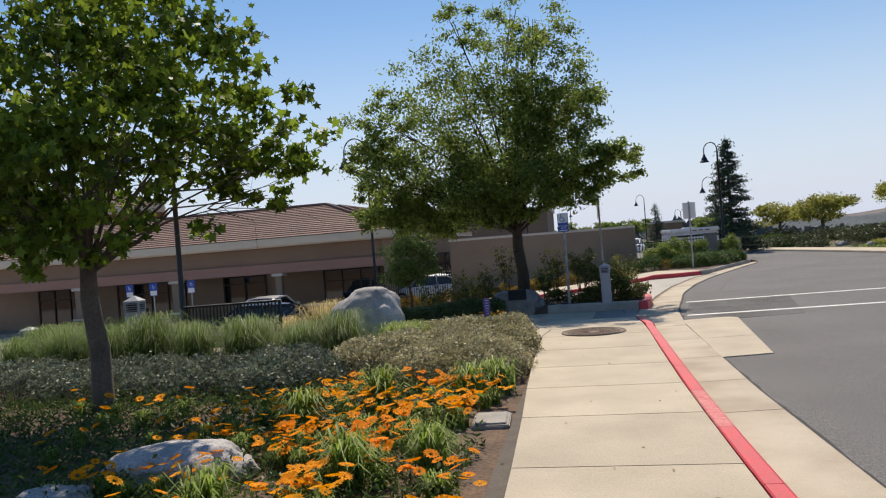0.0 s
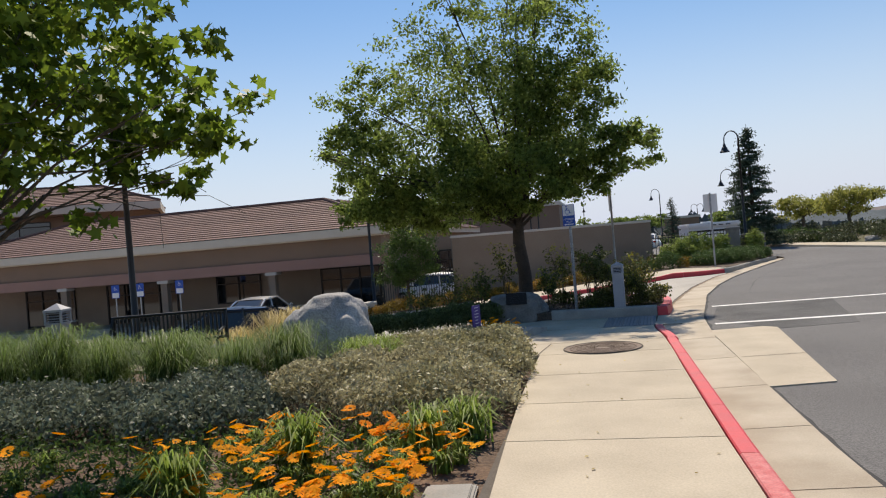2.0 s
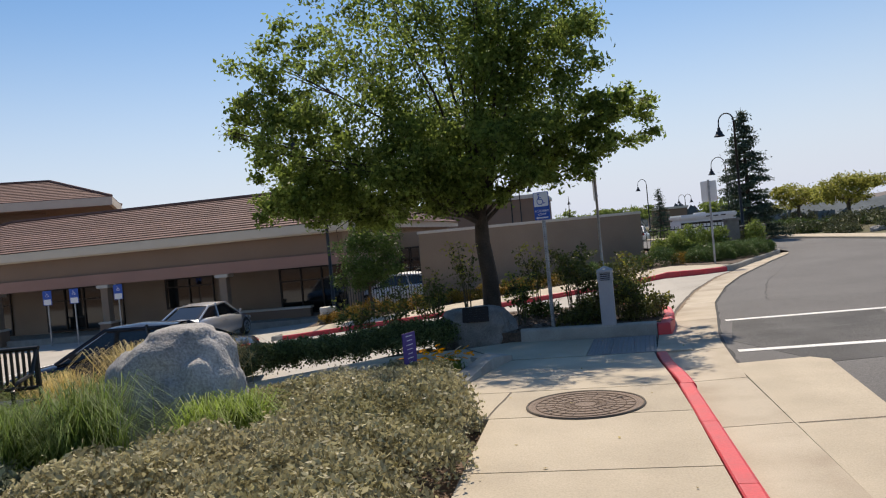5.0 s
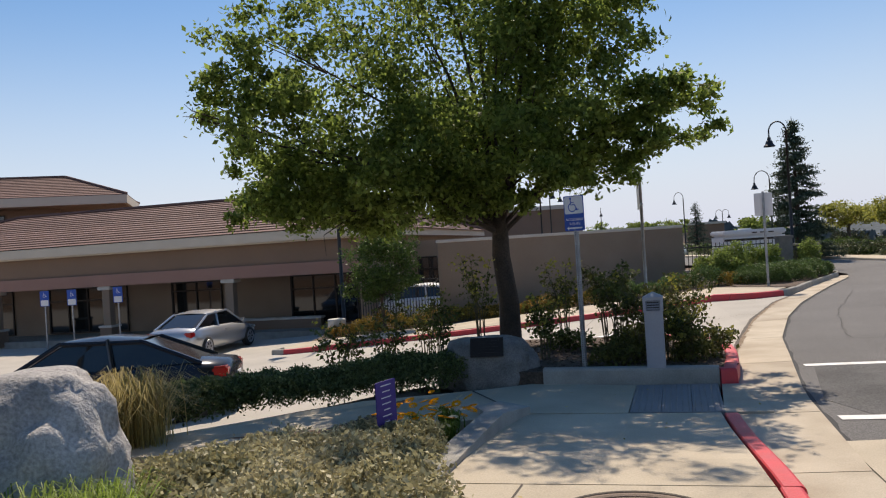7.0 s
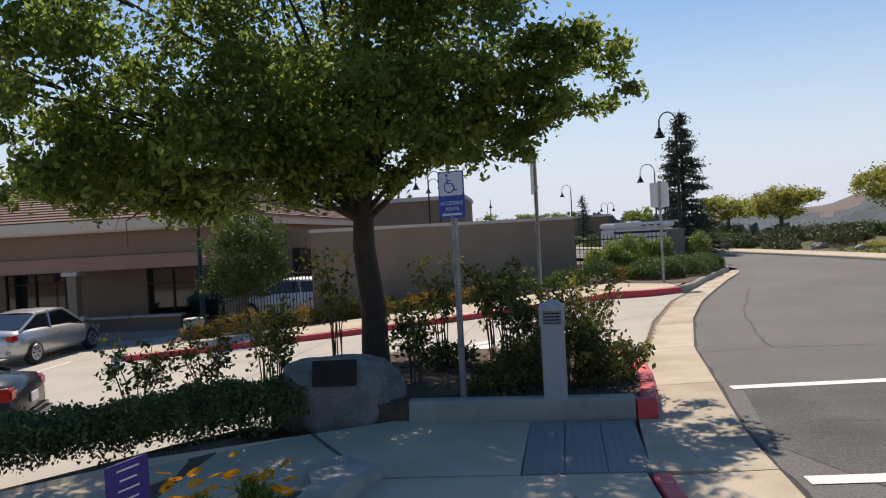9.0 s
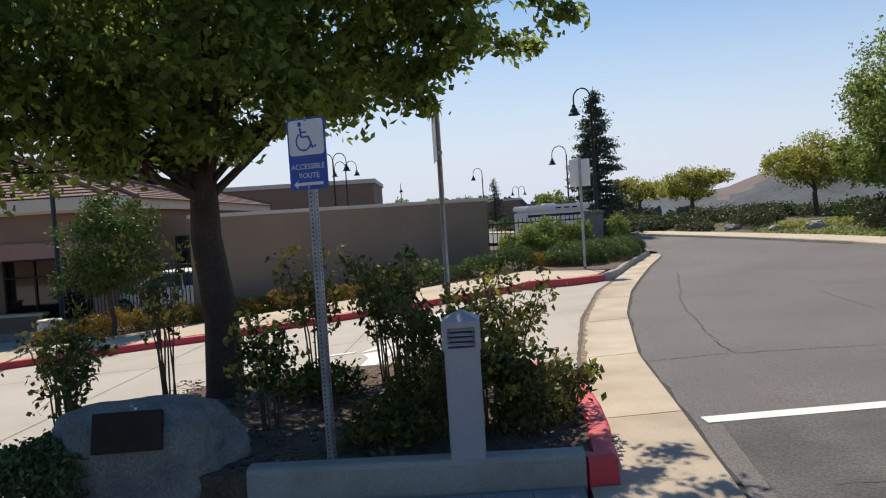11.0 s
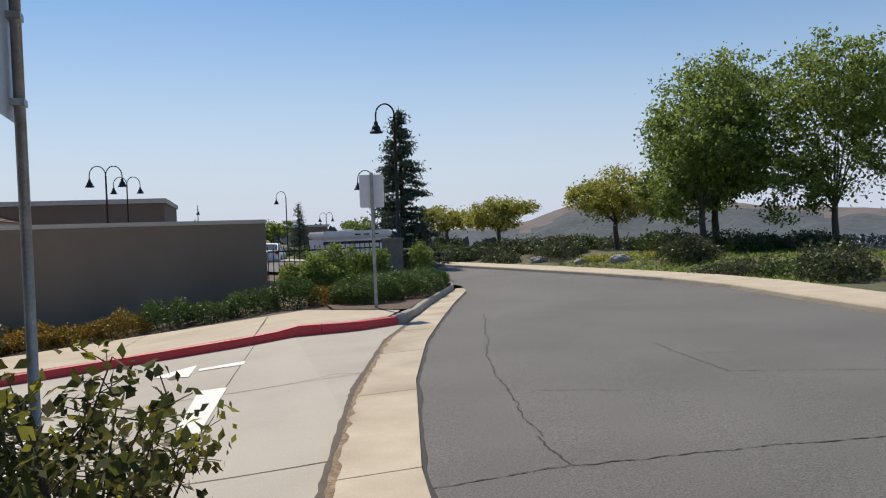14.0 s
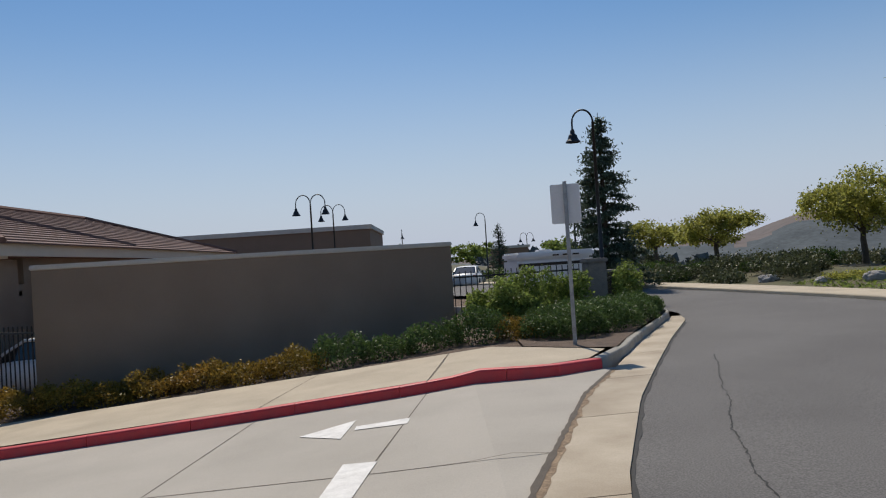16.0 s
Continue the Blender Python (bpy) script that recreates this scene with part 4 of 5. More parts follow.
# trees on the far side of the road
def round_tree(label, x, y, top, r, h0, n, leaf, material, seed, trunk=0.13, sq=0.8):
    z = land(x, y)
    H = top - z
    rng = np.random.default_rng(seed)
    c = (H + h0) / 2
    hz = (H - h0) / 2
    bl = [(0, 0, c, r * 0.8, r * 0.8, hz * 0.85)]
    for k in range(7):
        a = k * 0.9 + rng.uniform(0, 0.6)
        bl.append((math.cos(a) * r * 0.6, math.sin(a) * r * 0.6, c + rng.uniform(-0.75, 0.45) * hz, r * 0.45, r * 0.45, hz * 0.45))
    return tree(label, (x, y, z), h0 * 1.15, trunk, bl, n, leaf, material, BARK_GREY, clump=45, seed=seed, twigs=18, shell=0.45)


round_tree("tall green street tree on the far side of the road", 19.2, 42.2, 6.9, 2.5, 1.5, 17000, 0.17, LEAF_TALL, 11)
round_tree("tall green street tree behind the far sidewalk", 21.2, 44.2, 9.3, 3.0, 1.7, 22000, 0.18, LEAF_TALL, 12, 0.16)
round_tree("green street tree near the far sidewalk", 23.2, 39.6, 8.5, 3.1, 1.7, 21000, 0.17, LEAF_TALL, 13)
round_tree("round yellow-green street tree past the bend", 19.4, 49.7, 4.35, 2.6, 1.3, 12000, 0.15, LEAF_YELLOW, 14)
round_tree("round yellow-green street tree past the bend", 15.7, 56.5, 3.2, 2.3, 1.2, 9000, 0.15, LEAF_YELLOW, 15)
round_tree("small yellow-green street tree past the bend", 14.2, 62, 3.1, 2.0, 1.1, 8000, 0.15, LEAF_YELLOW, 16)
for x, y, t_, r in ((1.0, 104, 3.6, 2.6), (5.2, 100, 3.4, 2.6), (-3.6, 118, 4.2, 2.4), (12.5, 84, 2.9, 2.4)):
    round_tree("distant round green tree beyond the car park", x, y, t_, r, 1.0, 3500, 0.3, LEAF_TALL, int(x * 7 + 90))


def conifer(label, x, y, z, top, r, n, seed):
    rng = np.random.default_rng(seed)
    t = thing("conifer", label, "tree", pose(x, y, z))
    H = top - z
    v, f = tube([(0, 0, -0.1), (0.02, 0, H * 0.5), (0, 0, H)], [0.16, 0.09, 0.01], 8)
    obj("trunk", v, f, BARK, t, smooth=True)
    boughs, cs = [], []
    levels = int(H / 0.22)
    for i in range(levels):
        h = H * 0.07 + H * 0.91 * i / levels
        reach = r * (1 - (h / H)) ** 0.85 + 0.06
        for k in range(7):
            a = rng.uniform(0, 6.28)
            L = reach * rng.uniform(0.6, 1.12)
            tip = np.array([math.cos(a) * L, math.sin(a) * L, h - 0.10 * L + 0.12 * rng.uniform(-1, 1)])
            boughs.append(tube([(0, 0, h), tuple(tip * 0.5 + np.array([0, 0, h * 0.5 - 0.03])), tuple(tip)], [0.02, 0.012, 0.004], 4, False))
            m = max(6, int(n * L / (levels * 7 * r * 0.5)))
            s = rng.uniform(0.15, 1.0, m) ** 0.7
            p = np.outer(1 - s, [0, 0, h]) + np.outer(s, tip)
            p += rng.normal(size=p.shape) * np.array([0.09, 0.09, 0.045]) * (0.5 + s[:, None])
            cs.append(p)
    v, f = join(boughs)
    obj("branchwork", v, f, BARK, t)["kind"] = "stuff"
    V, F = leaves(np.concatenate(cs), 0.16, rng, 0.34, 0.0, 0.25)
    fast("needles", V, F, NEEDLE, t)


conifer("tall dark conifer beside the road", 8.3, 48.2, -0.2, 7.0, 2.0, 25000, 21)
conifer("dark conifer far beyond the wall", 7.6, 93, -0.3, 5.0, 1.5, 5000, 22)


def shrub(name, label, x, y, z, rx, ry, h, n, leaf, material, seed, cat="shrub", group="", bumpy=0.22, aspect=0.5, at_rot=0.0):
    """A low mound of leaves with an uneven skin over dark stems."""
    rng = np.random.default_rng(seed)
    t = thing(name, label, cat, pose(x, y, z, 0, 0, at_rot), group)
    a = rng.uniform(0, 2 * math.pi, n)
    q = rng.uniform(0, 1, n) ** 0.5
    px, py = np.cos(a) * q, np.sin(a) * q
    e = 3.2
    rad = (np.abs(px) ** e + np.abs(py) ** e) ** (1 / e)
    prof = np.clip(1 - rad ** 4, 0, 1) ** 0.5
    bump = np.array([noise.noise((float(u) * rx * 3 + seed, float(v) * ry * 3, 0.3)) for u, v in zip(px, py)])
    zz = h * (prof * (1 - bumpy * 0.5) + bumpy * bump) * (1 - 0.75 * rng.uniform(0, 1, n) ** 3)
    c = np.stack([px * rx, py * ry, np.maximum(zz, 0.02)], 1)
    c += rng.normal(size=c.shape) * leaf * 0.6
    V, F = leaves(c, leaf, rng, aspect)
    fast("foliage", V, F, material, t)
    st = []
    for _ in range(0 if cat == "hedge" else 8):
        u, w = rng.uniform(-0.8, 0.8, 2)
        st.append(tube([(u * rx * 0.6, w * ry * 0.6, -0.06), (u * rx * 0.8, w * ry * 0.8, h * 0.4)], [0.012, 0.005], 4, False))
    if not st:
        return t
    v, f = join(st)
    obj("stem_growth", v, f, CANE, t)["kind"] = "stuff"
    return t


# clipped grey-green hedge along the sidewalk, and its neighbours
k = 0
for x, y, rx, ry, h in ((-1.75, 9.2, 0.88, 0.95, 0.50), (-1.8, 10.5, 0.9, 0.95, 0.52), (-1.85, 11.7, 0.85, 0.85, 0.5), (-2.9, 9.9, 0.8, 0.9, 0.5), (-2.6, 12.9, 0.75, 0.7, 0.32), (-2.05, 13.4, 0.5, 0.65, 0.30), (-3.2, 12.6, 0.55, 0.5, 0.30)):
    k += 1
    shrub("hawthorn_shrub", "low grey-green clipped shrub beside the sidewalk", x + 0.09, y, -0.03, rx, ry, h, 15000, 0.046, LEAF_GREY, 100 + k, group="clipped shrubs", bumpy=0.32)
for x, y, rx, ry, h in ((-3.9, 8.9, 0.8, 0.75, 0.42), (-5.2, 9.0, 0.9, 0.8, 0.42), (-6.6, 9.2, 0.95, 0.85, 0.42), (-8.2, 9.4, 1.0, 0.9, 0.42), (-9.9, 9.7, 1.0, 0.9, 0.4), (-4.4, 9.9, 0.8, 0.6, 0.4)):
    k += 1
    shrub("dusty_shrub", "dark dusty-leaved low shrub under the maple", x, y, -0.03, rx, ry, h, 9000, 0.055, LEAF_DUSTY, 100 + k, group="dusty shrubs", bumpy=0.35)
# low dark hedge between side path and driveway
for i in range(7):
    u = i / 6
    shrub("box_hedge", "low dark green clipped hedge beside the path", -5.6 + 3.1 * u, 14.35 + 2.5 * u + 0.25 * math.sin(u * 3), -0.05, 0.56, 0.44, 0.40, 9000, 0.045, LEAF_BOX, 140 + i, "hedge", "hedge along the path", 0.3, at_rot=38)
for i, (x, y) in enumerate(((-6.8, 13.9), (-8.0, 13.7), (-9.3, 13.8))):
    shrub("box_hedge", "low dark green clipped hedge beside the path", x, y, -0.05, 0.7, 0.42, 0.40, 5200, 0.045, LEAF_BOX, 150 + i, "hedge", "hedge along the path", 0.3)


def grass_mesh(n, h, spread, width, seed, material, droop=1.0):
    rng = np.random.default_rng(seed)
    V, F = [], []
    for _ in range(n):
        a, l = rng.uniform(0, 6.28), h * rng.uniform(0.55, 1.15)
        out = spread * rng.uniform(0.1, 1.0)
        bx, by = rng.normal(size=2) * spread * 0.16
        dx, dy = math.cos(a), math.sin(a)
        o = len(V)
        for s, w, zz in ((0, 1, 0), (0.35, 0.9, 0.55), (0.7, 0.65, 0.9), (1.0, 0.08, 0.95 - 0.35 * droop * out / spread)):
            px, py = bx + dx * out * s * s, by + dy * out * s * s
            ww = width * w / 2
            V += [(px - dy * ww, py + dx * ww, l * zz), (px + dy * ww, py - dx * ww, l * zz)]
        for i in range(3):
            F.append((o + 2 * i, o + 2 * i + 1, o + 2 * i + 3, o + 2 * i + 2))
    return V, F


def grass(name, label, spots, n, h, spread, width, seed, material, group):
    V, F = grass_mesh(n, h, spread, width, seed, material)
    first = thing(name, label, "grass clump", pose(spots[0][0], spots[0][1], -0.05), group)
    b = tagged(fast("blade_tuft", V, F, material, first), kind="stuff")
    r = random.Random(seed)
    for x, y in spots[1:]:
        s = r.uniform(0.8, 1.15)
        e = thing(name, label, "grass clump", pose(x, y, -0.05, 0, 0, r.uniform(0, 360)) @ Matrix.Diagonal((s, s, s * r.uniform(0.85, 1.1), 1)), group)
        share(b, Matrix.Identity(4), e)


R = random.Random(4)
grass("fountain_grass", "soft green fountain grass clump with arching blades", [(-3.6 - 0.72 * i + R.uniform(-0.15, 0.15), 10.9 + R.uniform(-0.35, 0.3) + 0.04 * i) for i in range(9)] + [(-4.2 - 0.8 * i, 10.3 + R.uniform(-0.2, 0.2)) for i in range(7)], 900, 0.82, 0.72, 0.008, 31, BLADE_SOFT, "fountain grasses")
grass("fountain_grass", "short bright green grass tuft at the foot of the boulder", [(-2.85, 11.45), (-3.05, 11.2)], 700, 0.52, 0.55, 0.009, 34, BLADE, "fountain grasses")
grass("dry_grass", "straw-coloured ornamental grass clump near the boulder", [(-4.55, 14.15), (-4.95, 13.9), (-4.75, 13.0), (-5.3, 12.4)], 900, 0.72, 0.75, 0.008, 32, BLADE_DRY, "dry grasses")
grass("strap_leaf_plant", "bright green strap-leaved plant among orange flowers", [(-1.35, 7.75), (-1.75, 4.95), (-1.25, 5.3), (-2.2, 7.4), (-1.3, 3.2), (-2.7, 6.6), (-1.1, 8.15), (-2.4, 4.2)], 190, 0.42, 0.36, 0.018, 33, BLADE, "strap-leaved plants")

# orange daisies: one flower mesh, one tuft mesh, many plants
fv, ff = [], []
for i in range(13):
    a = 2 * math.pi * i / 13
    c, s = math.cos(a), math.sin(a)
    o = len(fv)
    fv += [(c * 0.008, s * 0.008, 0.004), (c * 0.03 - s * 0.009, s * 0.03 + c * 0.009, 0.012), (c * 0.048, s * 0.048, 0.010), (c * 0.03 + s * 0.009, s * 0.03 - c * 0.009, 0.012)]
    ff.append((o, o + 1, o + 2, o + 3))
proto = None
stem_v, stem_f = tube([(0, 0, -0.2), (0.01, 0.0, -0.1), (0, 0, 0.002)], 0.003, 4)
tv, tf = grass_mesh(80, 0.17, 0.17, 0.014, 41, BLADE)
tuft_mesh = head_mesh = disc_mesh = stem_mesh = None
R = random.Random(12)


def daisy(x, y, n, material, label, z=-0.04):
    global tuft_mesh, stem_mesh, disc_mesh
    e = thing("gazania_plant", label, "flower", pose(x, y, z, 0, 0, R.uniform(0, 360)), "flower bed daisies")
    if tuft_mesh is None:
        tuft_mesh = fast("leaf_tuft", tv, tf, BLADE, e)
        disc_mesh = None
    else:
        share(tuft_mesh, Matrix.Identity(4), e)
    for _ in range(n):
        m = pose(R.uniform(-0.2, 0.2), R.uniform(-0.2, 0.2), R.uniform(0.15, 0.29), R.uniform(-28, 28), R.uniform(-28, 28), R.uniform(0, 360)) @ Matrix.Diagonal((1, 1, 1, 1)) 
        s = R.uniform(0.8, 1.35)
        if material not in HEADS:
            HEADS[material] = fast("flower", fv, ff, material, e)
            HEADS[material].matrix_basis = m
        else:
            share(HEADS[material], m @ Matrix.Diagonal((s, s, s, 1)), e)


HEADS = {}
for i in range(100):
    x, y = -0.95 - 2.6 * R.random() ** 1.1, 3.2 + 5.1 * R.random()
    if x > -1.2 and y > 6.2 and y < 7.4:
        continue
    daisy(x, y, R.choice((4, 5, 6, 8)) if x > -2.8 else 3, PETAL, "orange gazania daisies with green leaf tuft in the bed")
for i in range(26):
    daisy(-3.3 - 4.5 * R.random(), 4.2 + 3.6 * R.random(), R.choice((1, 2)), PETAL, "orange gazania daisies in the maple's shade")
for x, y in ((-1.85, 14.35), (-1.75, 14.0), (-2.0, 14.6), (-1.65, 14.7), (-1.6, 14.3), (-1.95, 14.05), (-1.8, 14.9)):
    daisy(x, y, 6, PETAL, "yellow-orange daisies at the path edge")
for x, y in ((-1.7, 14.2), (-1.75, 14.75)):
    daisy(x, y, 3, PETAL_PALE, "pale daisies at the path edge")
# ground cover under the daisies
rng = np.random.default_rng(55)
c = np.stack([rng.uniform(-7.5, -0.95, 34000), rng.uniform(2.2, 8.6, 34000), np.abs(rng.normal(size=34000)) * 0.09 - 0.03], 1)
keep = ~((c[:, 0] > -1.35) & (c[:, 1] > 6.0) & (c[:, 1] < 7.8))
V, F = leaves(c[keep], 0.06, rng, 0.35)
tagged(fast("ground_cover", V, F, LEAF_HEDGE), "low dark green ground cover in the flower bed", "ground cover", kind="stuff")
c = np.stack([rng.uniform(-2.4, 1.15, 5000), rng.uniform(17.05, 19.9, 5000), np.full(5000, 0.075)], 1)
V, F = leaves(c, 0.05, rng, 0.4, 0.85)
tagged(fast("mulch_chips", V, F, BARK_MULCH), "brown bark chips and fallen leaves on the island", "mulch", kind="stuff")


# petals and dry leaves blown over the ramp
c = np.stack([rng.uniform(-1.0, 1.3, 70), rng.uniform(3.0, 16.6, 70)], 1)
c = np.array([(x, y, (walk_z(x, y) if y < 15.4 else -0.068) + 0.008) for x, y in c if x < 0.7 or y > 15.5])
V, F = leaves(c, 0.035, rng, 0.6, 0.9)
tagged(fast("leaf_litter", V, F, BLADE_DRY), "scattered dry leaves on the sidewalk", "leaf litter", kind="stuff")


def rose(x, y, h, seed, young=0.2, z=0.06, spread=0.35, n=9, dense=1.0):
    rng = np.random.default_rng(seed)
    t = thing("rose_bush", "leggy rose bush with reddish canes and toothed leaves", "rose bush", pose(x, y, z), "rose bushes")
    canes, a, b = [], [], []
    for i in range(n):
        th = rng.uniform(0, 6.28)
        L = h * rng.uniform(0.6, 1.1)
        tip = np.array([math.cos(th) * spread * rng.uniform(0.3, 1), math.sin(th) * spread * rng.uniform(0.3, 1), L])
        mid = tip * [0.35, 0.35, 0.55] + rng.normal(size=3) * 0.03
        base = np.array([math.cos(th), math.sin(th), 0]) * 0.05 - [0, 0, 0.1]
        canes.append(tube([tuple(base), tuple(mid), tuple(tip)], [0.009, 0.007, 0.003], 5, False))
        for s in np.linspace(0.3, 1.0, 11):
            p = mid * (1 - s) + tip * s
            side = p + np.clip(rng.normal(size=3), -1.6, 1.6) * [0.075, 0.075, 0.05]
            canes.append(tube([tuple(p), tuple(side)], [0.003, 0.002], 3, False))
            lf = side + rng.normal(size=(int(8 * dense) + 1, 3)) * [0.036, 0.036, 0.028]
            (b if (s > 0.8 and rng.random() < young * 2) else a).append(lf)
    v, f = join(canes)
    obj("cane_growth", v, f, CANE, t)["kind"] = "stuff"
    for nm, pts, m in (("foliage", a, LEAF_ROSE), ("young_foliage", b, LEAF_YOUNG)):
        if pts:
            V, F = leaves(np.concatenate(pts), 0.058, rng, 0.6)
            fast(nm, V, F, m, t)


for i, (x, y, h, yg, d) in enumerate(((0.65, 18.2, 0.9, 0.15, 0.5), (0.4, 18.9, 0.95, 0.2, 0.8), (-0.15, 18.3, 1.15, 0.1, 1.2), (0.1, 17.75, 0.95, 0.1, 1.15), (-0.35, 19.3, 1.1, 0.3, 1.2), (-0.95, 19.2, 1.2, 0.7, 0.9), (-1.15, 18.0, 0.8, 0.4, 1.0), (0.7, 17.5, 0.5, 0.3, 1.0),
                                      (0.75, 19.2, 0.5, 0.5, 0.4), (0.42, 17.6, 0.7, 0.3, 0.8), (-2.15, 18.9, 1.3, 0.7, 0.7), (-2.6, 18.0, 1.1, 0.2, 0.7), (-3.2, 17.6, 1.0, 0.1, 0.8), (-3.7, 17.2, 0.8, 0.2, 0.7), (-2.9, 18.6, 0.9, 0.3, 0.6), (1.0, 17.9, 0.35, 0.2, 0.7))):
    z = 0.06 if x > -2.4 else -0.15
    rose(x, y, h, 300 + i, yg, z, 0.3 + 0.1 * (d > 1.1), 8, d)
for i, (x, y, rx, h) in enumerate(((-0.2, 17.45, 0.36, 0.34), (0.0, 18.1, 0.4, 0.38), (0.7, 17.6, 0.28, 0.28), (-0.9, 18.9, 0.36, 0.26), (0.1, 19.1, 0.4, 0.3))):
    shrub("low_shrub", "dark low leafy undergrowth beneath the roses", x, y, 0.06, rx, rx, h, 1000, 0.06, LEAF_ROSE, 380 + i, group="undergrowth on the island", bumpy=0.5)
# shrubs by the screen wall and the gate
for i in range(16):
    x = -9.2 + 0.82 * i
    russet = i not in (11, 12, 13, 14)
    shrub("russet_shrub" if russet else "rosemary_shrub", "russet and olive low shrub along the screen wall" if russet else "dark green low shrub along the screen wall", x, 31.45 + 0.02 * i, lot(x) + 0.08, 0.55, 0.5, 0.42 + 0.1 * ((i * 7) % 3), 2600, 0.06, LEAF_ORANGE if russet else LEAF_ROSEMARY, 400 + i, group="shrubs along the wall", bumpy=0.5)
for i, (x, y, rx, ry, h) in enumerate(((3.75, 31.5, 0.78, 0.8, 0.42), (4.5, 32.3, 0.85, 0.95, 0.46), (5.25, 33.7, 0.75, 0.95, 0.42), (5.95, 35.0, 0.55, 0.8, 0.40), (4.5, 33.6, 0.7, 0.8, 0.42))):
    shrub("rosemary_shrub", "rounded green rosemary shrub behind the kerb", x, y, 0.0, rx, ry, h + 0.1, 13000, 0.06, LEAF_ROSEMARY, 430 + i, group="rosemary by the gate", aspect=0.3, bumpy=0.3)
for i, (x, y, h) in enumerate(((2.75, 34.3, 1.12), (3.3, 34.2, 1.2), (3.05, 33.8, 0.95), (4.35, 34.9, 1.28), (6.1, 37.2, 1.1))):
    shrub("tall_shrub", "glossy green shrub in front of the iron fence", x, y, 0.0, 0.60, 0.48, h, 4200, 0.085, LEAF_TALL, 450 + i, group="shrubs by the fence", bumpy=0.6)
# scrub and rocks on the far verge
R = random.Random(9)
for i in range(64):
    y = R.uniform(30, 74)
    x = right_edge(y) + R.uniform(2.6, 13)
    shrub("scrub_bush", "dry grey-green scrub bush on the far verge", x, y, land(x, y) - 0.05, R.uniform(0.7, 1.6), R.uniform(0.6, 1.2), R.uniform(0.4, 1.0), 1500, 0.13, R.choice((SCRUB, SCRUB, LEAF_HEDGE)), 500 + i, "bush", "scrub on the verge", 0.5)
for i, (x, y) in enumerate(((15.5, 42), (14.9, 43.2), (16.4, 41.0))):
    shrub("yellow_flower_mound", "low mound of yellow flowers on the far verge", x, y, land(x, y), 0.7, 0.5, 0.25, 900, 0.08, LEAF_YELLOW, 560 + i, "flower", "yellow mounds", 0.5)
# lawn strip under the trees
c = np.stack([rng.uniform(13.5, 30, 9000), rng.uniform(30, 44, 9000)], 1)
c = np.array([(x, y, land(x, y) + 0.04) for x, y in c if x - right_edge(y) > 1.7])
V, F = leaves(c, 0.22, rng, 0.25)
tagged(fast("verge_grass", V, F, LEAF_TALL), "rough green grass under the far trees", "grass", kind="stuff")

# ---- valley and hills ----
rng = np.random.default_rng(77)
pts = []
for _ in range(2600):
    d = rng.uniform(300, 1150)
    a = rng.uniform(0.05, 1.15)
    x, y = 12 + d * math.sin(a), 30 + d * math.cos(a)
    if x - right_edge(y) > 28:
        pts.append((x, y, land(x, y), d))
c = np.concatenate([np.array(p[:3]) + rng.normal(size=(16, 3)) * [7, 7, 2.2] + [0, 0, 3.5] for p in pts])
# their haze is only the blue-grey of the leaf colour
V, F = leaves(c, 5.5, rng, 0.8)
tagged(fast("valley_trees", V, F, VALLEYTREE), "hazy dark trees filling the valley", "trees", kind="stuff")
bm = bmesh.new()
hv, hf = [], []
for x, y, z, d in pts[::5]:
    w, l, h = rng.uniform(4, 8), rng.uniform(5, 12), rng.uniform(3, 5)
    o = len(hv)
    hv += [(x - w, y - l, z), (x + w, y - l, z), (x + w, y + l, z), (x - w, y + l, z), (x - w, y - l, z + h), (x + w, y - l, z + h), (x + w, y + l, z + h), (x - w, y + l, z + h), (x, y - l, z + h + 2), (x, y + l, z + h + 2)]
    hf += [(o, o + 1, o + 5, o + 4), (o + 1, o + 2, o + 6, o + 5), (o + 2, o + 3, o + 7, o + 6), (o + 3, o, o + 4, o + 7), (o + 4, o + 5, o + 8), (o + 6, o + 7, o + 9), (o + 5, o + 6, o + 9, o + 8), (o + 7, o + 4, o + 8, o + 9)]
bm.free()
tagged(obj("valley_houses", hv, hf, FARWALL), "small pale houses scattered in the valley", "houses", kind="stuff")
hv, hf = [], []
N1, N2 = 160, 14
for i in range(N1):
    a = -0.5 + 2.3 * i / (N1 - 1)
    prof = 8 + 16 * noise.noise((a * 3.1, 2.2, 0)) + 12 * noise.noise((a * 9, 5, 0)) + 5 * noise.noise((a * 31, 2, 0)) + 44 * math.exp(-((a - 0.45) / (0.055 if a < 0.45 else 0.3)) ** 2)
    prof = max(prof * float(smooth01((a + 0.1) / 0.5)), -20)
    for j in range(N2):
        t = j / (N2 - 1)
        d = 1200 + 700 * t
        z = -34 + (prof + 34) * float(smooth01(t)) + 14 * noise.noise((a * 24, t * 5, 1)) * t * (1 - t) * 4
        hv.append((d * math.sin(a), d * math.cos(a), z))
for i in range(N1 - 1):
    for j in range(N2 - 1):
        hf.append((i * N2 + j, (i + 1) * N2 + j, (i + 1) * N2 + j + 1, i * N2 + j + 1))
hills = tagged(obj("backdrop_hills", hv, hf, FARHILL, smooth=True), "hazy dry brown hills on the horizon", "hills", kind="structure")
# lower slopes take the woods colour, blue-grey with painted haze
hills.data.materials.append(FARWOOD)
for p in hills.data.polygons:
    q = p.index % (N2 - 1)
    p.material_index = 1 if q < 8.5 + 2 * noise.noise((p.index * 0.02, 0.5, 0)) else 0


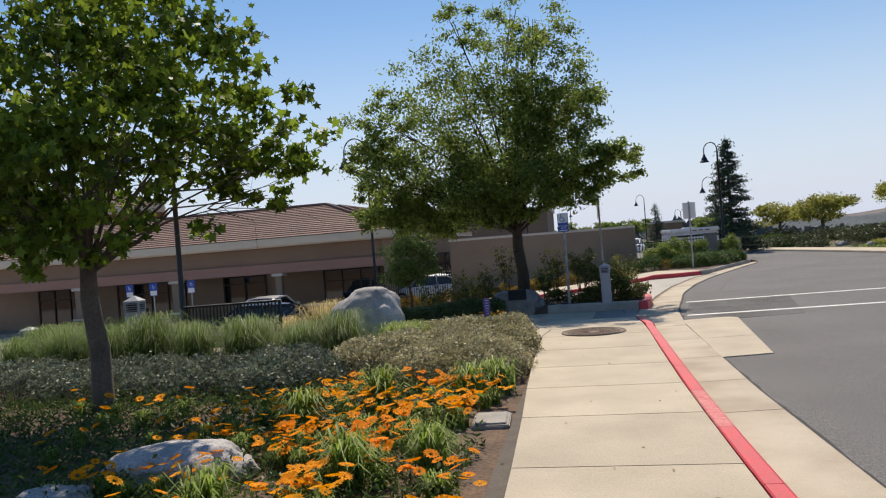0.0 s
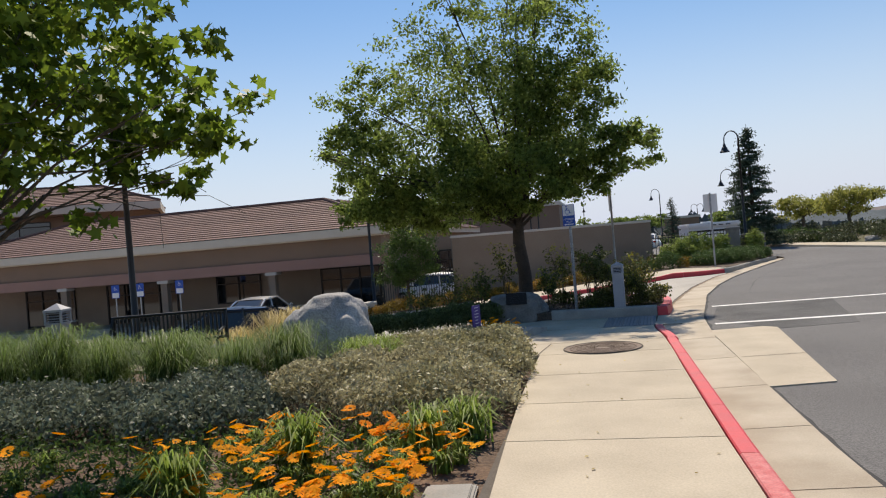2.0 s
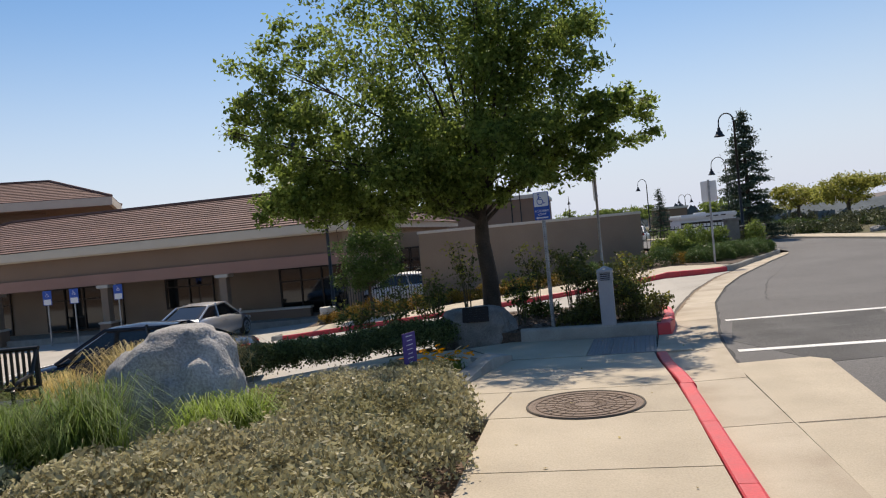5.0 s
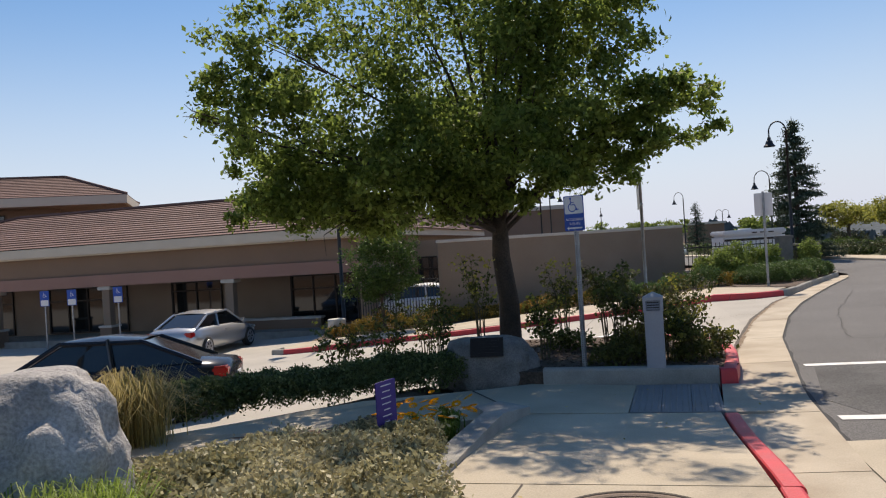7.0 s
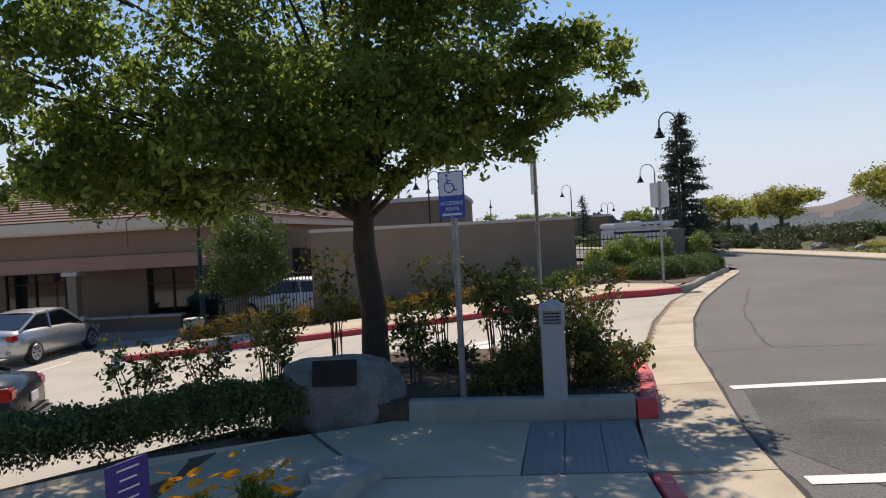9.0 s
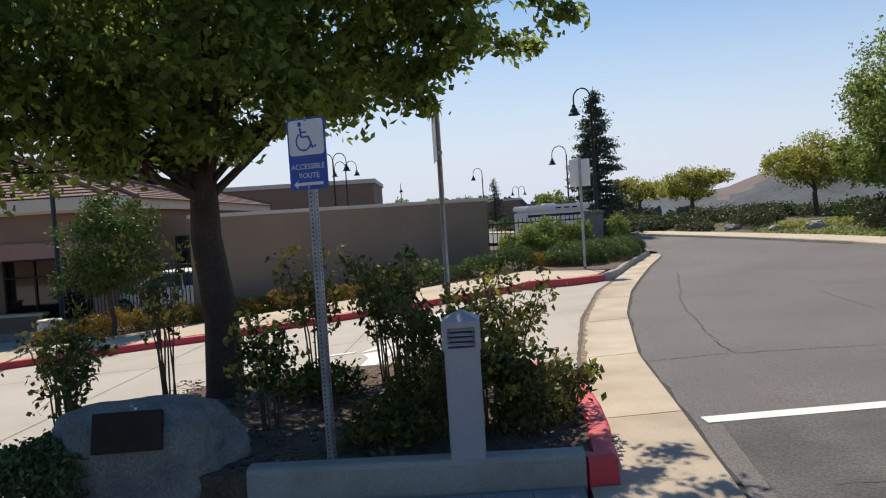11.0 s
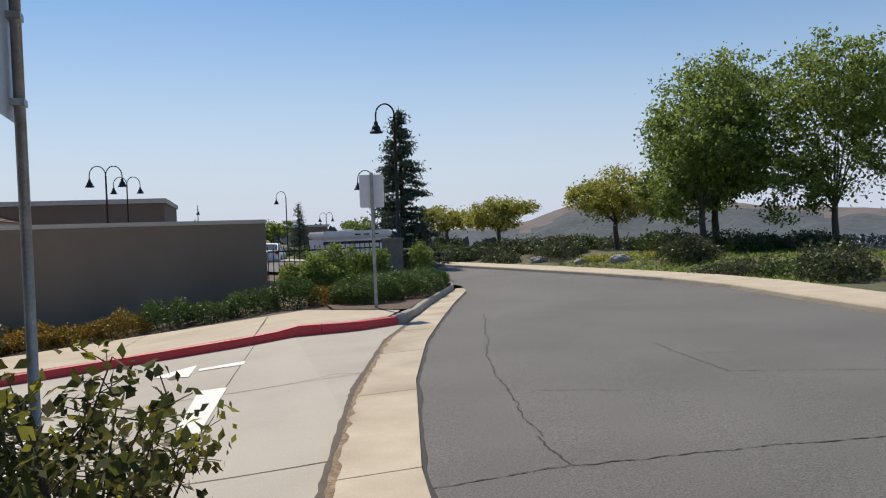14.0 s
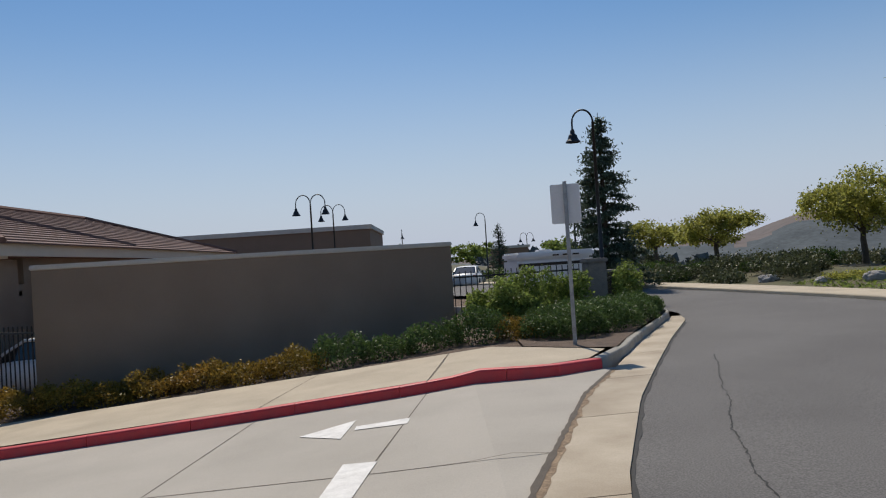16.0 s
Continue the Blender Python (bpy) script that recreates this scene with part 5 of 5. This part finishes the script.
# ---- stones ----
def stone(name, label, at, size, material, seed, flat=1.0, cut=0.0, category="boulder"):
    t = thing(name, label, category, at)
    bm = bmesh.new()
    bmesh.ops.create_icosphere(bm, subdivisions=5, radius=1.0)
    for v in bm.verts:
        d = v.co.normalized()
        k = 1 + 0.22 * noise.noise(d * 1.3 + Vector((seed, 0, 0))) + 0.10 * noise.noise(d * 3.1 + Vector((0, seed, 0))) + 0.035 * noise.noise(d * 9 + Vector((0, 0, seed))) + 0.018 * noise.noise(d * 22 + Vector((seed, 0, 1)))
        co = d * k
        if co.z > flat:
            co.z = flat + (co.z - flat) * 0.25
        if co.y < -0.75 and cut:
            co.y = -0.75 + (co.y + 0.75) * 0.25
        v.co = Vector((co.x * size[0], co.y * size[1], co.z * size[2]))
    part("stone", bm, material, t, smooth=True)
    return t


stone("boulder", "large pale granite boulder among grasses", pose(-3.62, 11.85, 0.27, 0, 0, 20), (0.62, 0.5, 0.80), GRANITE, 3.3, 0.9)
stone("flower_bed_rock", "low pale rock among the orange daisies", pose(-3.25, 5.3, 0.03, 0, 0, 5), (0.60, 0.4, 0.22), GRANITE, 7.1, 0.8)
stone("flower_bed_rock", "small pale rock in the flower bed", pose(-3.8, 4.6, 0.0, 0, 0, 40), (0.28, 0.22, 0.14), GRANITE, 9.1, 0.8)
pr = stone("plaque_boulder", "grey granite boulder carrying a bronze plaque", pose(-1.78, 17.28, 0.12, 0, 0, 2), (0.60, 0.42, 0.44), GRANITE_GREY, 5.2, 0.75, 1.0)
pl = new("plaque")
plq = box("plaque", (-0.20, 0.20, -0.015, 0.015, -0.115, 0.115), BRONZE, pr, "dark bronze plaque", bevel=0.005)
bpy.data.objects.remove(pl)
plq.matrix_basis = pose(0.05, -0.365, 0.27, -18, 0, 0)
for k in range(5):
    b_ = box("raised_text", (-0.14, 0.14 - 0.04 * (k % 2), -0.019, -0.0152, 0.075 - k * 0.035, 0.083 - k * 0.035), BRONZE, plq)
for i, (x, y, s) in enumerate(((13.7, 46.0, 0.28), (15.2, 41.6, 0.32), (12.9, 49, 0.22), (14.3, 43.2, 0.2))):
    stone("verge_rock", "pale rock on the far verge", pose(x, y, land(x, y) + 0.05), (s * 1.3, s, s * 0.8), GRANITE, 20 + i, 0.9, 0, "rock")


# ---- signs ----
def text(body, size, at, material, parent, name="lettering", extrude=0.0006):
    cu = bpy.data.curves.new(name, "FONT")
    cu.body, cu.size, cu.extrude, cu.align_x, cu.align_y = body, size, extrude, "CENTER", "CENTER"
    tmp = bpy.data.objects.new(name, cu)
    scene.collection.objects.link(tmp)
    me = bpy.data.meshes.new_from_object(tmp.evaluated_get(bpy.context.evaluated_depsgraph_get()))
    bpy.data.objects.remove(tmp)
    me.materials.clear()
    me.materials.append(material)
    o = new(name, me)
    o.parent = parent
    o.matrix_basis = at
    return o


def rounded(w, h, r, n=5):
    P = []
    for cx, cy, a0 in ((w / 2 - r, h / 2 - r, 0), (-w / 2 + r, h / 2 - r, 90), (-w / 2 + r, -h / 2 + r, 180), (w / 2 - r, -h / 2 + r, 270)):
        for k in range(n + 1):
            a = radians(a0 + 90 * k / n)
            P.append((cx + r * math.cos(a), cy + r * math.sin(a)))
    return P


def plate(name, outline, y0, y1, material, parent, label="", off=(0, 0)):
    """An upright plate in the xz plane, front at y0."""
    n = len(outline)
    V = [(x + off[0], y0, z + off[1]) for x, z in outline] + [(x + off[0], y1, z + off[1]) for x, z in outline]
    F = [tuple(range(n))[::1], tuple(range(2 * n - 1, n - 1, -1))] + [((i + 1) % n, i, n + i, n + (i + 1) % n) for i in range(n)]
    return obj(name, V, F, material, parent, label)


def ribbon(pts, w):
    """Outline strokes in the xz plane as quads, for pictograms."""
    V, F = [], []
    for i, (x, z) in enumerate(pts):
        a, b = pts[max(i - 1, 0)], pts[min(i + 1, len(pts) - 1)]
        d = Vector((b[0] - a[0], b[1] - a[1])).normalized()
        V += [(x - d.y * w / 2, z + d.x * w / 2), (x + d.y * w / 2, z - d.x * w / 2)]
    return V, [(2 * i, 2 * i + 1, 2 * i + 3, 2 * i + 2) for i in range(len(pts) - 1)]


def wheelchair(parent, y, s, off, material):
    arc = [(0.02 + 0.30 * math.cos(radians(a)), -0.18 + 0.30 * math.sin(radians(a))) for a in range(120, 361, 12)]
    body = [(-0.10, 0.30), (-0.07, -0.02), (0.22, -0.02), (0.37, -0.40), (0.52, -0.33)]
    allv, allf = [], []
    for pts, w in ((arc, 0.065), (body, 0.085), ([(-0.09, 0.14), (0.16, 0.14)], 0.06)):
        v, f = ribbon(pts, w)
        o = len(allv)
        allv += v
        allf += [tuple(i + o for i in q) for q in f]
    o = len(allv)
    allv += [(-0.11 + 0.085 * math.cos(radians(a)), 0.42 + 0.085 * math.sin(radians(a))) for a in range(0, 360, 30)]
    allf.append(tuple(range(o, o + 12)))
    return obj("pictogram", [(x * s + off[0], y, z * s + off[1]) for x, z in allv], allf, material, parent)


def perforated_post(parent, h, w=0.045):
    p = box("post", (-w / 2, w / 2, -w / 2, w / 2, -0.4, h), GALV, parent, bevel=0.005)
    V, F = [], []
    z = 0.03
    # black discs just off the faces paint the dark of the punched holes
    while z < h - 0.02:
        for side in range(2):
            o = len(V)
            ring = [(0.0055 * math.cos(a * math.pi / 3), 0.0055 * math.sin(a * math.pi / 3)) for a in range(6)]
            V += [(u, -w / 2 - 0.0012, z + v) if side == 0 else (w / 2 + 0.0012, u, z + v) for u, v in ring]
            F.append(tuple(range(o, o + 6)))
        z += 0.0254
    hs = obj("holes", V, F, HOLE, p)
    hs["kind"] = "stuff"
    return p


acc = thing("accessible_route_sign", "blue and white accessible route sign on a perforated steel post", "sign", pose(-0.585, 17.07, 0.06, 0, 0, -26))
perforated_post(acc, 2.03)
sg = plate("sign_panel", rounded(0.265, 0.415, 0.018), -0.030, -0.027, SIGNBLUE, acc, "blue sign panel", (0, 1.86))
plate("white_field", rounded(0.24, 0.205, 0.02), -0.0325, -0.0305, SIGNWHITE, sg, "", (0, 1.955))
wheelchair(sg, -0.034, 0.17, (-0.02, 1.962), SIGNBLUE)
text("ACCESSIBLE", 0.044, pose(0, -0.032, 1.785, 90), SIGNWHITE, sg)
text("ROUTE", 0.044, pose(0.005, -0.032, 1.733, 90), SIGNWHITE, sg)
arrow = [(-0.105, 0), (-0.07, 0.026), (-0.082, 0.009), (0.10, 0.009), (0.10, -0.009), (-0.082, -0.009), (-0.075, -0.028)]
obj("arrow", [(x, -0.032, 1.685 + z) for x, z in arrow], [tuple(range(7))], SIGNWHITE, sg)
for z in (2.057, 1.663):
    v, f = lathe([(0.0, 0), (0.009, 0.0), (0.008, 0.005), (0, 0.006)], 8)
    obj("bolt", v, f, GALV, sg).matrix_basis = pose(0, -0.033, z, 90)

side = thing("traffic_sign", "traffic sign seen edge-on on a round grey steel pole", "sign", pose(0.23, 19.5, 0.07, 0, 0, -87))
v, f = tube([(0, 0, -0.4), (0, 0, 2.48)], 0.024, 10)
obj("pole", v, f, GALV, side, smooth=True)
plate("sign_panel", rounded(0.46, 0.56, 0.03), -0.036, -0.032, SIGNBACK, side, "bare aluminium sign panel", (0, 2.2))
for z in (2.0, 2.38):
    box("bracket", (-0.04, 0.04, -0.032, 0.026, z - 0.015, z + 0.015), GALV, side)

fs = thing("traffic_sign", "white sign back on a steel post behind the kerb", "sign", pose(3.68, 29.95, 0.0, 0, 0, -6))
box("post", (-0.03, 0.03, -0.02, 0.02, -0.4, 2.60), GALV, fs, bevel=0.004)
plate("sign_panel", rounded(0.46, 0.62, 0.03), 0.024, 0.028, SIGNWHITE, fs, "plain pale back of a sign panel", (0, 2.25))

ys_ = thing("yard_sign", "small purple lawn sign on a wire stake", "sign", pose(-1.97, 13.75, 0.06, 0, 0, 72))
plate("board", rounded(0.26, 0.36, 0.008), -0.005, 0.005, PURPLE, ys_, "purple printed board", (0, 0.34))
for k in range(7):
    w = (0.07, 0.055, 0.068, 0.06, 0.045, 0.06, 0.03)[k]
    for sgn in (-1, 1):
        obj("print_bar", [(-w, sgn * 0.0062, 0.48 - k * 0.048), (w, sgn * 0.0062, 0.48 - k * 0.048), (w, sgn * 0.0062, 0.489 - k * 0.048), (-w, sgn * 0.0062, 0.489 - k * 0.048)], [(0, 1, 2, 3)], SIGNWHITE, ys_)
for x in (-0.1, 0.1):
    v, f = tube([(x, 0, -0.2), (x, 0, 0.14)], 0.004, 5)
    obj("wire_leg", v, f, GALV, ys_)


def parking_sign(x, y):
    z = lot(x)
    p = thing("parking_sign", "blue parking sign for disabled drivers on a thin post", "sign", pose(x, y, z, 0, 0, 12), "parking signs")
    box("post", (-0.025, 0.025, -0.02, 0.02, -0.3, 2.3), GALV, p)
    q = plate("sign_panel", rounded(0.36, 0.6, 0.02), -0.03, -0.022, SIGNBLUE, p, "", (0, 2.0))
    plate("white_field", rounded(0.3, 0.22, 0.02), -0.034, -0.031, SIGNWHITE, q, "", (0, 1.83))
    wheelchair(q, -0.033, 0.18, (0, 2.14), SIGNWHITE)


parking_sign(-22.1, 33.2)
parking_sign(-20.7, 33.0)
parking_sign(-18.9, 33.3)


# ---- bollard lights, lamps, bench ----
def bollard(x, y, z, h, rot, w=0.2):
    b = thing("bollard_light", "grey square bollard light with louvred pyramid head", "bollard", pose(x, y, z, 0, 0, rot), "bollard lights")
    box("shaft", (-w * 0.46, w * 0.46, -w * 0.46, w * 0.46, -0.2, h * 0.76), BOLLARD, b, bevel=0.008)
    head = box("head", (-w / 2, w / 2, -w / 2, w / 2, h * 0.745, h * 0.765), BOLLARD, b, bevel=0.004)
    t0, t1 = h * 0.766, h * 0.895
    for sx, sy in ((-1, -1), (1, -1), (1, 1), (-1, 1)):
        box("corner_post", (sx * w * 0.43 - 0.015, sx * w * 0.43 + 0.015, sy * w * 0.43 - 0.015, sy * w * 0.43 + 0.015, t0, t1), BOLLARD, head)
    box("core", (-w * 0.3, w * 0.3, -w * 0.3, w * 0.3, t0, t1), FRAME, head)
    for k in range(4):
        zz = t0 + (k + 0.35) * (t1 - t0) / 4
        bm = bmesh.new()
        vs = add_box(bm, -w * 0.46, w * 0.46, -w * 0.46, w * 0.46, zz, zz + 0.014)
        for v_ in vs:
            if v_.co.z > zz + 0.007:
                v_.co.x *= 0.82
                v_.co.y *= 0.82
        part("louvre", bm, BOLLARD, head)
    V = []
    for r_, zz in ((0.5, t1), (0.5, t1 + 0.035), (0.02, h)):
        V += [(-w * r_, -w * r_, zz), (w * r_, -w * r_, zz), (w * r_, w * r_, zz), (-w * r_, w * r_, zz)]
    F = [(0, 3, 2, 1), (8, 9, 10, 11)] + [(i * 4 + k_, i * 4 + (k_ + 1) % 4, i * 4 + 4 + (k_ + 1) % 4, i * 4 + 4 + k_) for i in range(2) for k_ in range(4)]
    obj("pyramid_cap", V, F, BOLLARD, head)
    return b


bollard(0.23, 16.97, 0.07, 0.89, -4, 0.22)
bollard(-7.95, 12.05, -0.05, 1.2, 8, 0.28)
bollard(-9.7, 11.6, -0.05, 0.8, 0, 0.25)


def street_lamp(x, y, z, h, reach, label, rots=(180,), base=False):
    L = thing("street_lamp", label, "street lamp", pose(x, y, z), "street lamps")
    v, f = tube([(0, 0, -0.2), (0, 0, h * 0.5), (0, 0, h)], [0.075, 0.06, 0.045], 10)
    obj("pole", v, f, BLACK, L, smooth=True)
    v, f = lathe([(0.16, -0.2), (0.16, 0.1), (0.11, 0.16), (0.1, 0.4), (0.07, 0.45), (0, 0.46)], 12)
    obj("base", v, f, BLACK, L)
    for rot in rots:
        r = reach / 2
        pts = [(0, 0, h - 0.1)] + [(r - r * math.cos(a), 0, h + r * 1.25 * math.sin(a)) for a in np.linspace(0, math.pi, 12)] + [(2 * r, 0, h - 0.25)]
        v, f = tube(pts, 0.03, 8)
        arm = obj("arm", v, f, BLACK, L, smooth=True)
        arm.matrix_basis = pose(0, 0, 0, 0, 0, rot)
        s = 0.6 + reach * 0.25
        v, f = lathe([(0.31 * s, -0.52 * s), (0.30 * s, -0.47 * s), (0.22 * s, -0.38 * s), (0.17 * s, -0.22 * s), (0.10 * s, -0.14 * s), (0.09 * s, -0.02 * s), (0.05 * s, 0.03), (0.0, 0.04)], 14)
        o = obj("bell_shade", v, f, BLACK, arm)
        o.matrix_basis = pose(2 * r, 0, h - 0.22)
    return L


street_lamp(6.85, 42.4, -0.2, 5.85, 0.66, "tall black street lamp with a hooked arm and bell shade", (172,))
street_lamp(10.3, 66.0, -0.2, 5.3, 1.0, "black hooked street lamp past the conifer", (172,))
street_lamp(-5.6, 62, -0.8, 6.1, 0.85, "black double-armed street lamp behind the wall", (0, 180))
street_lamp(-6.1, 75, -0.8, 6.5, 0.9, "black double-armed street lamp behind the wall", (0, 180))
street_lamp(6.2, 90, -0.3, 5.6, 0.9, "black hooked street lamp in the far car park", (180,))
street_lamp(-2.7, 110, -0.5, 5.7, 0.8, "black street lamp in the far car park", (90,))
street_lamp(-6.4, 108, -0.5, 6.4, 0.8, "black street lamp in the far car park", (90,))
street_lamp(12.6, 112, -0.5, 4.4, 0.8, "black street lamp in the far car park", (180, 0))
street_lamp(-9.55, 32.6, -1.2, 7.3, 1.0, "tall black street lamp on a concrete footing by the building", (185,))
street_lamp(-9.1, 15.6, -0.9, 5.4, 1.0, "black street lamp beside the car park", (200,))
v, f = lathe([(0.30, -0.4), (0.30, 0.52), (0.28, 0.56), (0.0, 0.56)], 18)
ft = tagged(obj("lamp_footing", v, f, TRIMSTONE), "pale round concrete footing of a lamp post", "footing")
ft.matrix_basis = pose(-9.55, 31.9, lot(-9.55) + 0.1)
lab = thing("wall_lamp", "small grey wall lamp at the building corner", "lamp", pose(-9.36, 36.0, 0.3))
box("lamp_body", (0, 0.12, -0.1, 0.1, 0, 0.3), GALV, lab, bevel=0.02)

bench = thing("metal_bench", "black slatted metal bench among the grasses", "bench", pose(-6.0, 11.75, -0.04, 0, 0, 12))
for z in (0.93, 0.55):
    v, f = tube([(-0.82, 0.18, z), (0.82, 0.18, z)], 0.022, 8)
    obj("rail", v, f, BLACK, bench)
sl = box("back_slat", (-0.012, 0.012, 0.17, 0.19, 0.55, 0.93), BLACK, bench)
sl.matrix_basis = pose(-0.78, 0, 0)
for k in range(1, 28):
    share(sl, pose(-0.78 + k * 1.56 / 27, 0, 0), bench)
for k in range(5):
    box("seat_slat", (-0.8, 0.8, -0.28 + k * 0.09, -0.21 + k * 0.09, 0.43, 0.45), BLACK, bench)
for x in (-0.8, 0.8):
    v, f = tube([(x, 0.18, 0.93), (x, 0.05, 0.70), (x, -0.2, 0.66), (x, -0.3, 0.6), (x, -0.28, 0.0)], 0.02, 6)
    obj("arm_and_leg", v, f, BLACK, bench)
    v, f = tube([(x, 0.18, 0.93), (x, 0.18, 0.0)], 0.02, 6)
    obj("leg", v, f, BLACK, bench)


# ---- vehicles ----
def car(label, m, paint, coupe=True):
    """x forward, about 4.5 m long."""
    c = thing("car", label, "car", m)
    st = [  # x, half width, z sill, z belt
        (-2.22, 0.62, 0.38, 0.78), (-2.12, 0.80, 0.28, 0.90), (-1.6, 0.87, 0.22, 0.96), (-0.6, 0.89, 0.20, 0.93), (0.5, 0.89, 0.20, 0.90), (1.3, 0.87, 0.22, 0.82), (1.95, 0.80, 0.24, 0.72), (2.2, 0.62, 0.30, 0.60), (2.26, 0.45, 0.34, 0.52)]
    V, F = [], []
    for x, w, z0, z1 in st:
        h = z1 - z0
        V += [(x, -w * 0.86, z0), (x, -w * 0.99, z0 + h * 0.2), (x, -w, z0 + h * 0.55), (x, -w * 0.95, z0 + h * 0.88), (x, -w * 0.80, z1), (x, 0, z1 + 0.03), (x, w * 0.80, z1), (x, w * 0.95, z0 + h * 0.88), (x, w, z0 + h * 0.55), (x, w * 0.99, z0 + h * 0.2), (x, w * 0.86, z0)]
    n = 11
    for i in range(len(st) - 1):
        for k in range(n - 1):
            F.append((i * n + k, (i + 1) * n + k, (i + 1) * n + k + 1, i * n + k + 1))
        F.append((i * n + n - 1, (i + 1) * n + n - 1, (i + 1) * n, i * n))
    F += [tuple(range(n)), tuple((len(st) - 1) * n + k for k in range(n))[::-1]]
    body = obj("body", V, F, paint, c, smooth=True)
    # roof with pillars: glass house and roof skin
    rows = [(-1.75, 0.70, 0.94), (-0.85, 0.60, 1.33), (-0.2, 0.58, 1.40), (0.35, 0.58, 1.37), (1.2, 0.70, 0.86)]
    V, F = [], []
    for x, w, z in rows:
        V += [(x, -w - (0.12 if z > 1.2 else 0.03), 0.9 if z > 1.2 else z), (x, -w, z - 0.04), (x, -w * 0.8, z), (x, w * 0.8, z), (x, w, z - 0.04), (x, w + (0.12 if z > 1.2 else 0.03), 0.9 if z > 1.2 else z)]
    for i in range(4):
        for k in range(5):
            F.append((i * 6 + k, (i + 1) * 6 + k, (i + 1) * 6 + k + 1, i * 6 + k + 1))
    glass = obj("window_glass", V, F, GLASS, c, "dark car glass")
    V, F = [], []
    for x, w, z in rows[1:4]:
        V += [(x, -w - 0.015, z - 0.035), (x, -w * 0.8, z + 0.012), (x, 0, z + 0.03), (x, w * 0.8, z + 0.012), (x, w + 0.015, z - 0.035)]
    for i in range(2):
        for k in range(4):
            F.append((i * 5 + k, (i + 1) * 5 + k, (i + 1) * 5 + k + 1, i * 5 + k + 1))
    obj("roof", V, F, paint, c, smooth=True)
    for s in (-1, 1):
        for a, b in (((-1.78, 0.73, 0.93), (-0.85, 0.615, 1.33)), ((0.35, 0.595, 1.37), (1.22, 0.73, 0.86)), ((-0.35, 0.60, 1.38), (-0.45, 0.745, 0.9)), ((-0.85, 0.615, 1.315), (0.35, 0.60, 1.355))):
            v, f = tube([(a[0], s * a[1], a[2]), (b[0], s * b[1], b[2])], 0.035, 6)
            obj("pillar", v, f, paint, c)
        for x in (-1.35, 1.38):
            v, f = lathe([(0.0, -0.11), (0.20, -0.11), (0.31, -0.09), (0.325, -0.05), (0.325, 0.05), (0.31, 0.09), (0.2, 0.10)], 24)
            w = obj("wheel", v, f, RUBBER, c, smooth=True)
            w.matrix_basis = pose(x, s * 0.80, 0.325, 90 * s * -1, 0, 0)
            v, f = lathe([(0.0, 0.09), (0.05, 0.105), (0.2, 0.1), (0.215, 0.115), (0.22, 0.105)], 20)
            obj("rim", v, f, RIM, w)
            # black bars on the rim paint the shade between spokes
            for k in range(6):
                box("spoke_gap", (0.07, 0.17, -0.018, 0.018, 0.1, 0.108), HOLE, w).matrix_basis = pose(0, 0, 0, 0, 0, 60 * k)
        box("mirror", (0.75, 0.9, s * 0.95 - 0.07, s * 0.95 + 0.07, 0.92, 1.03), paint, c, bevel=0.03)
        box("tail_lamp", (-2.19, -1.95, s * 0.68 - 0.14, s * 0.68 + 0.14, 0.70, 0.86), TAIL, c, "red tail lamp", bevel=0.03)
        box("headlight", (1.85, 2.15, s * 0.60 - 0.13, s * 0.60 + 0.13, 0.56, 0.66), SIGNWHITE, c, bevel=0.03)
        box("door_handle", (-0.25, -0.07, s * 0.885 - 0.015, s * 0.885 + 0.015, 0.76, 0.79), paint, c, bevel=0.006)
    box("bumper", (-2.30, -2.1, -0.72, 0.72, 0.34, 0.50), paint, c, bevel=0.05)
    box("number_plate", (-2.25, -2.235, -0.16, 0.16, 0.6, 0.72), SIGNWHITE, c)
    return c


car("silver two-door coupe parked on the concrete car park", pose(-13.9, 31.0, lot(-13.9) + 0.01, 0, 0, 90), PAINT_SILVER)
car("dark blue-black sedan parked behind the low hedge", pose(-9.2, 19.6, lot(-9.2) + 0.03, 2, 0, 200) @ Matrix.Diagonal((1.08, 1.08, 1.1, 1)), PAINT_DARK)
for i, (x, y) in enumerate(((-0.6, 62), (1.6, 64), (3.4, 66))):
    car("white car parked beyond the iron fence", pose(x, y, -0.3, 0, 0, 80), PAINT_WHITE if i != 1 else PAINT_SILVER)
car("white car parked behind the iron fence by the building", pose(-7.8, 36.6, -1.1, 0, 0, 175), PAINT_WHITE)

rv = thing("white_trailer", "white trailer with rounded roof parked behind the fence", "trailer", pose(5.4, 44.6, -0.2, 0, 0, 8))
box("trailer_body", (-1.3, 1.35, -1.0, 1.2, 0.45, 1.62), PAINT_WHITE, rv, bevel=0.12)
box("trailer_roof", (-1.32, 1.37, -1.05, 1.25, 1.56, 1.80), PAINT_WHITE, rv, bevel=0.06)
box("dark_band", (-1.28, 1.32, -1.012, -1.002, 1.32, 1.42), FRAME, rv)
for x in (-0.1, 0.25, 0.6):
    box("vent", (x, x + 0.22, -1.058, -1.05, 1.63, 1.68), FRAME, rv)
box("roof_unit", (-0.4, 0.1, -0.4, 0.1, 1.74, 1.86), SIGNWHITE, rv, bevel=0.03)
for x in (-0.6, 0.6):
    v, f = lathe([(0.0, -0.1), (0.3, -0.1), (0.33, -0.05), (0.33, 0.05), (0.3, 0.1), (0.0, 0.1)], 18)
    obj("wheel", v, f, RUBBER, rv).matrix_basis = pose(x, -0.85, 0.33, 90)
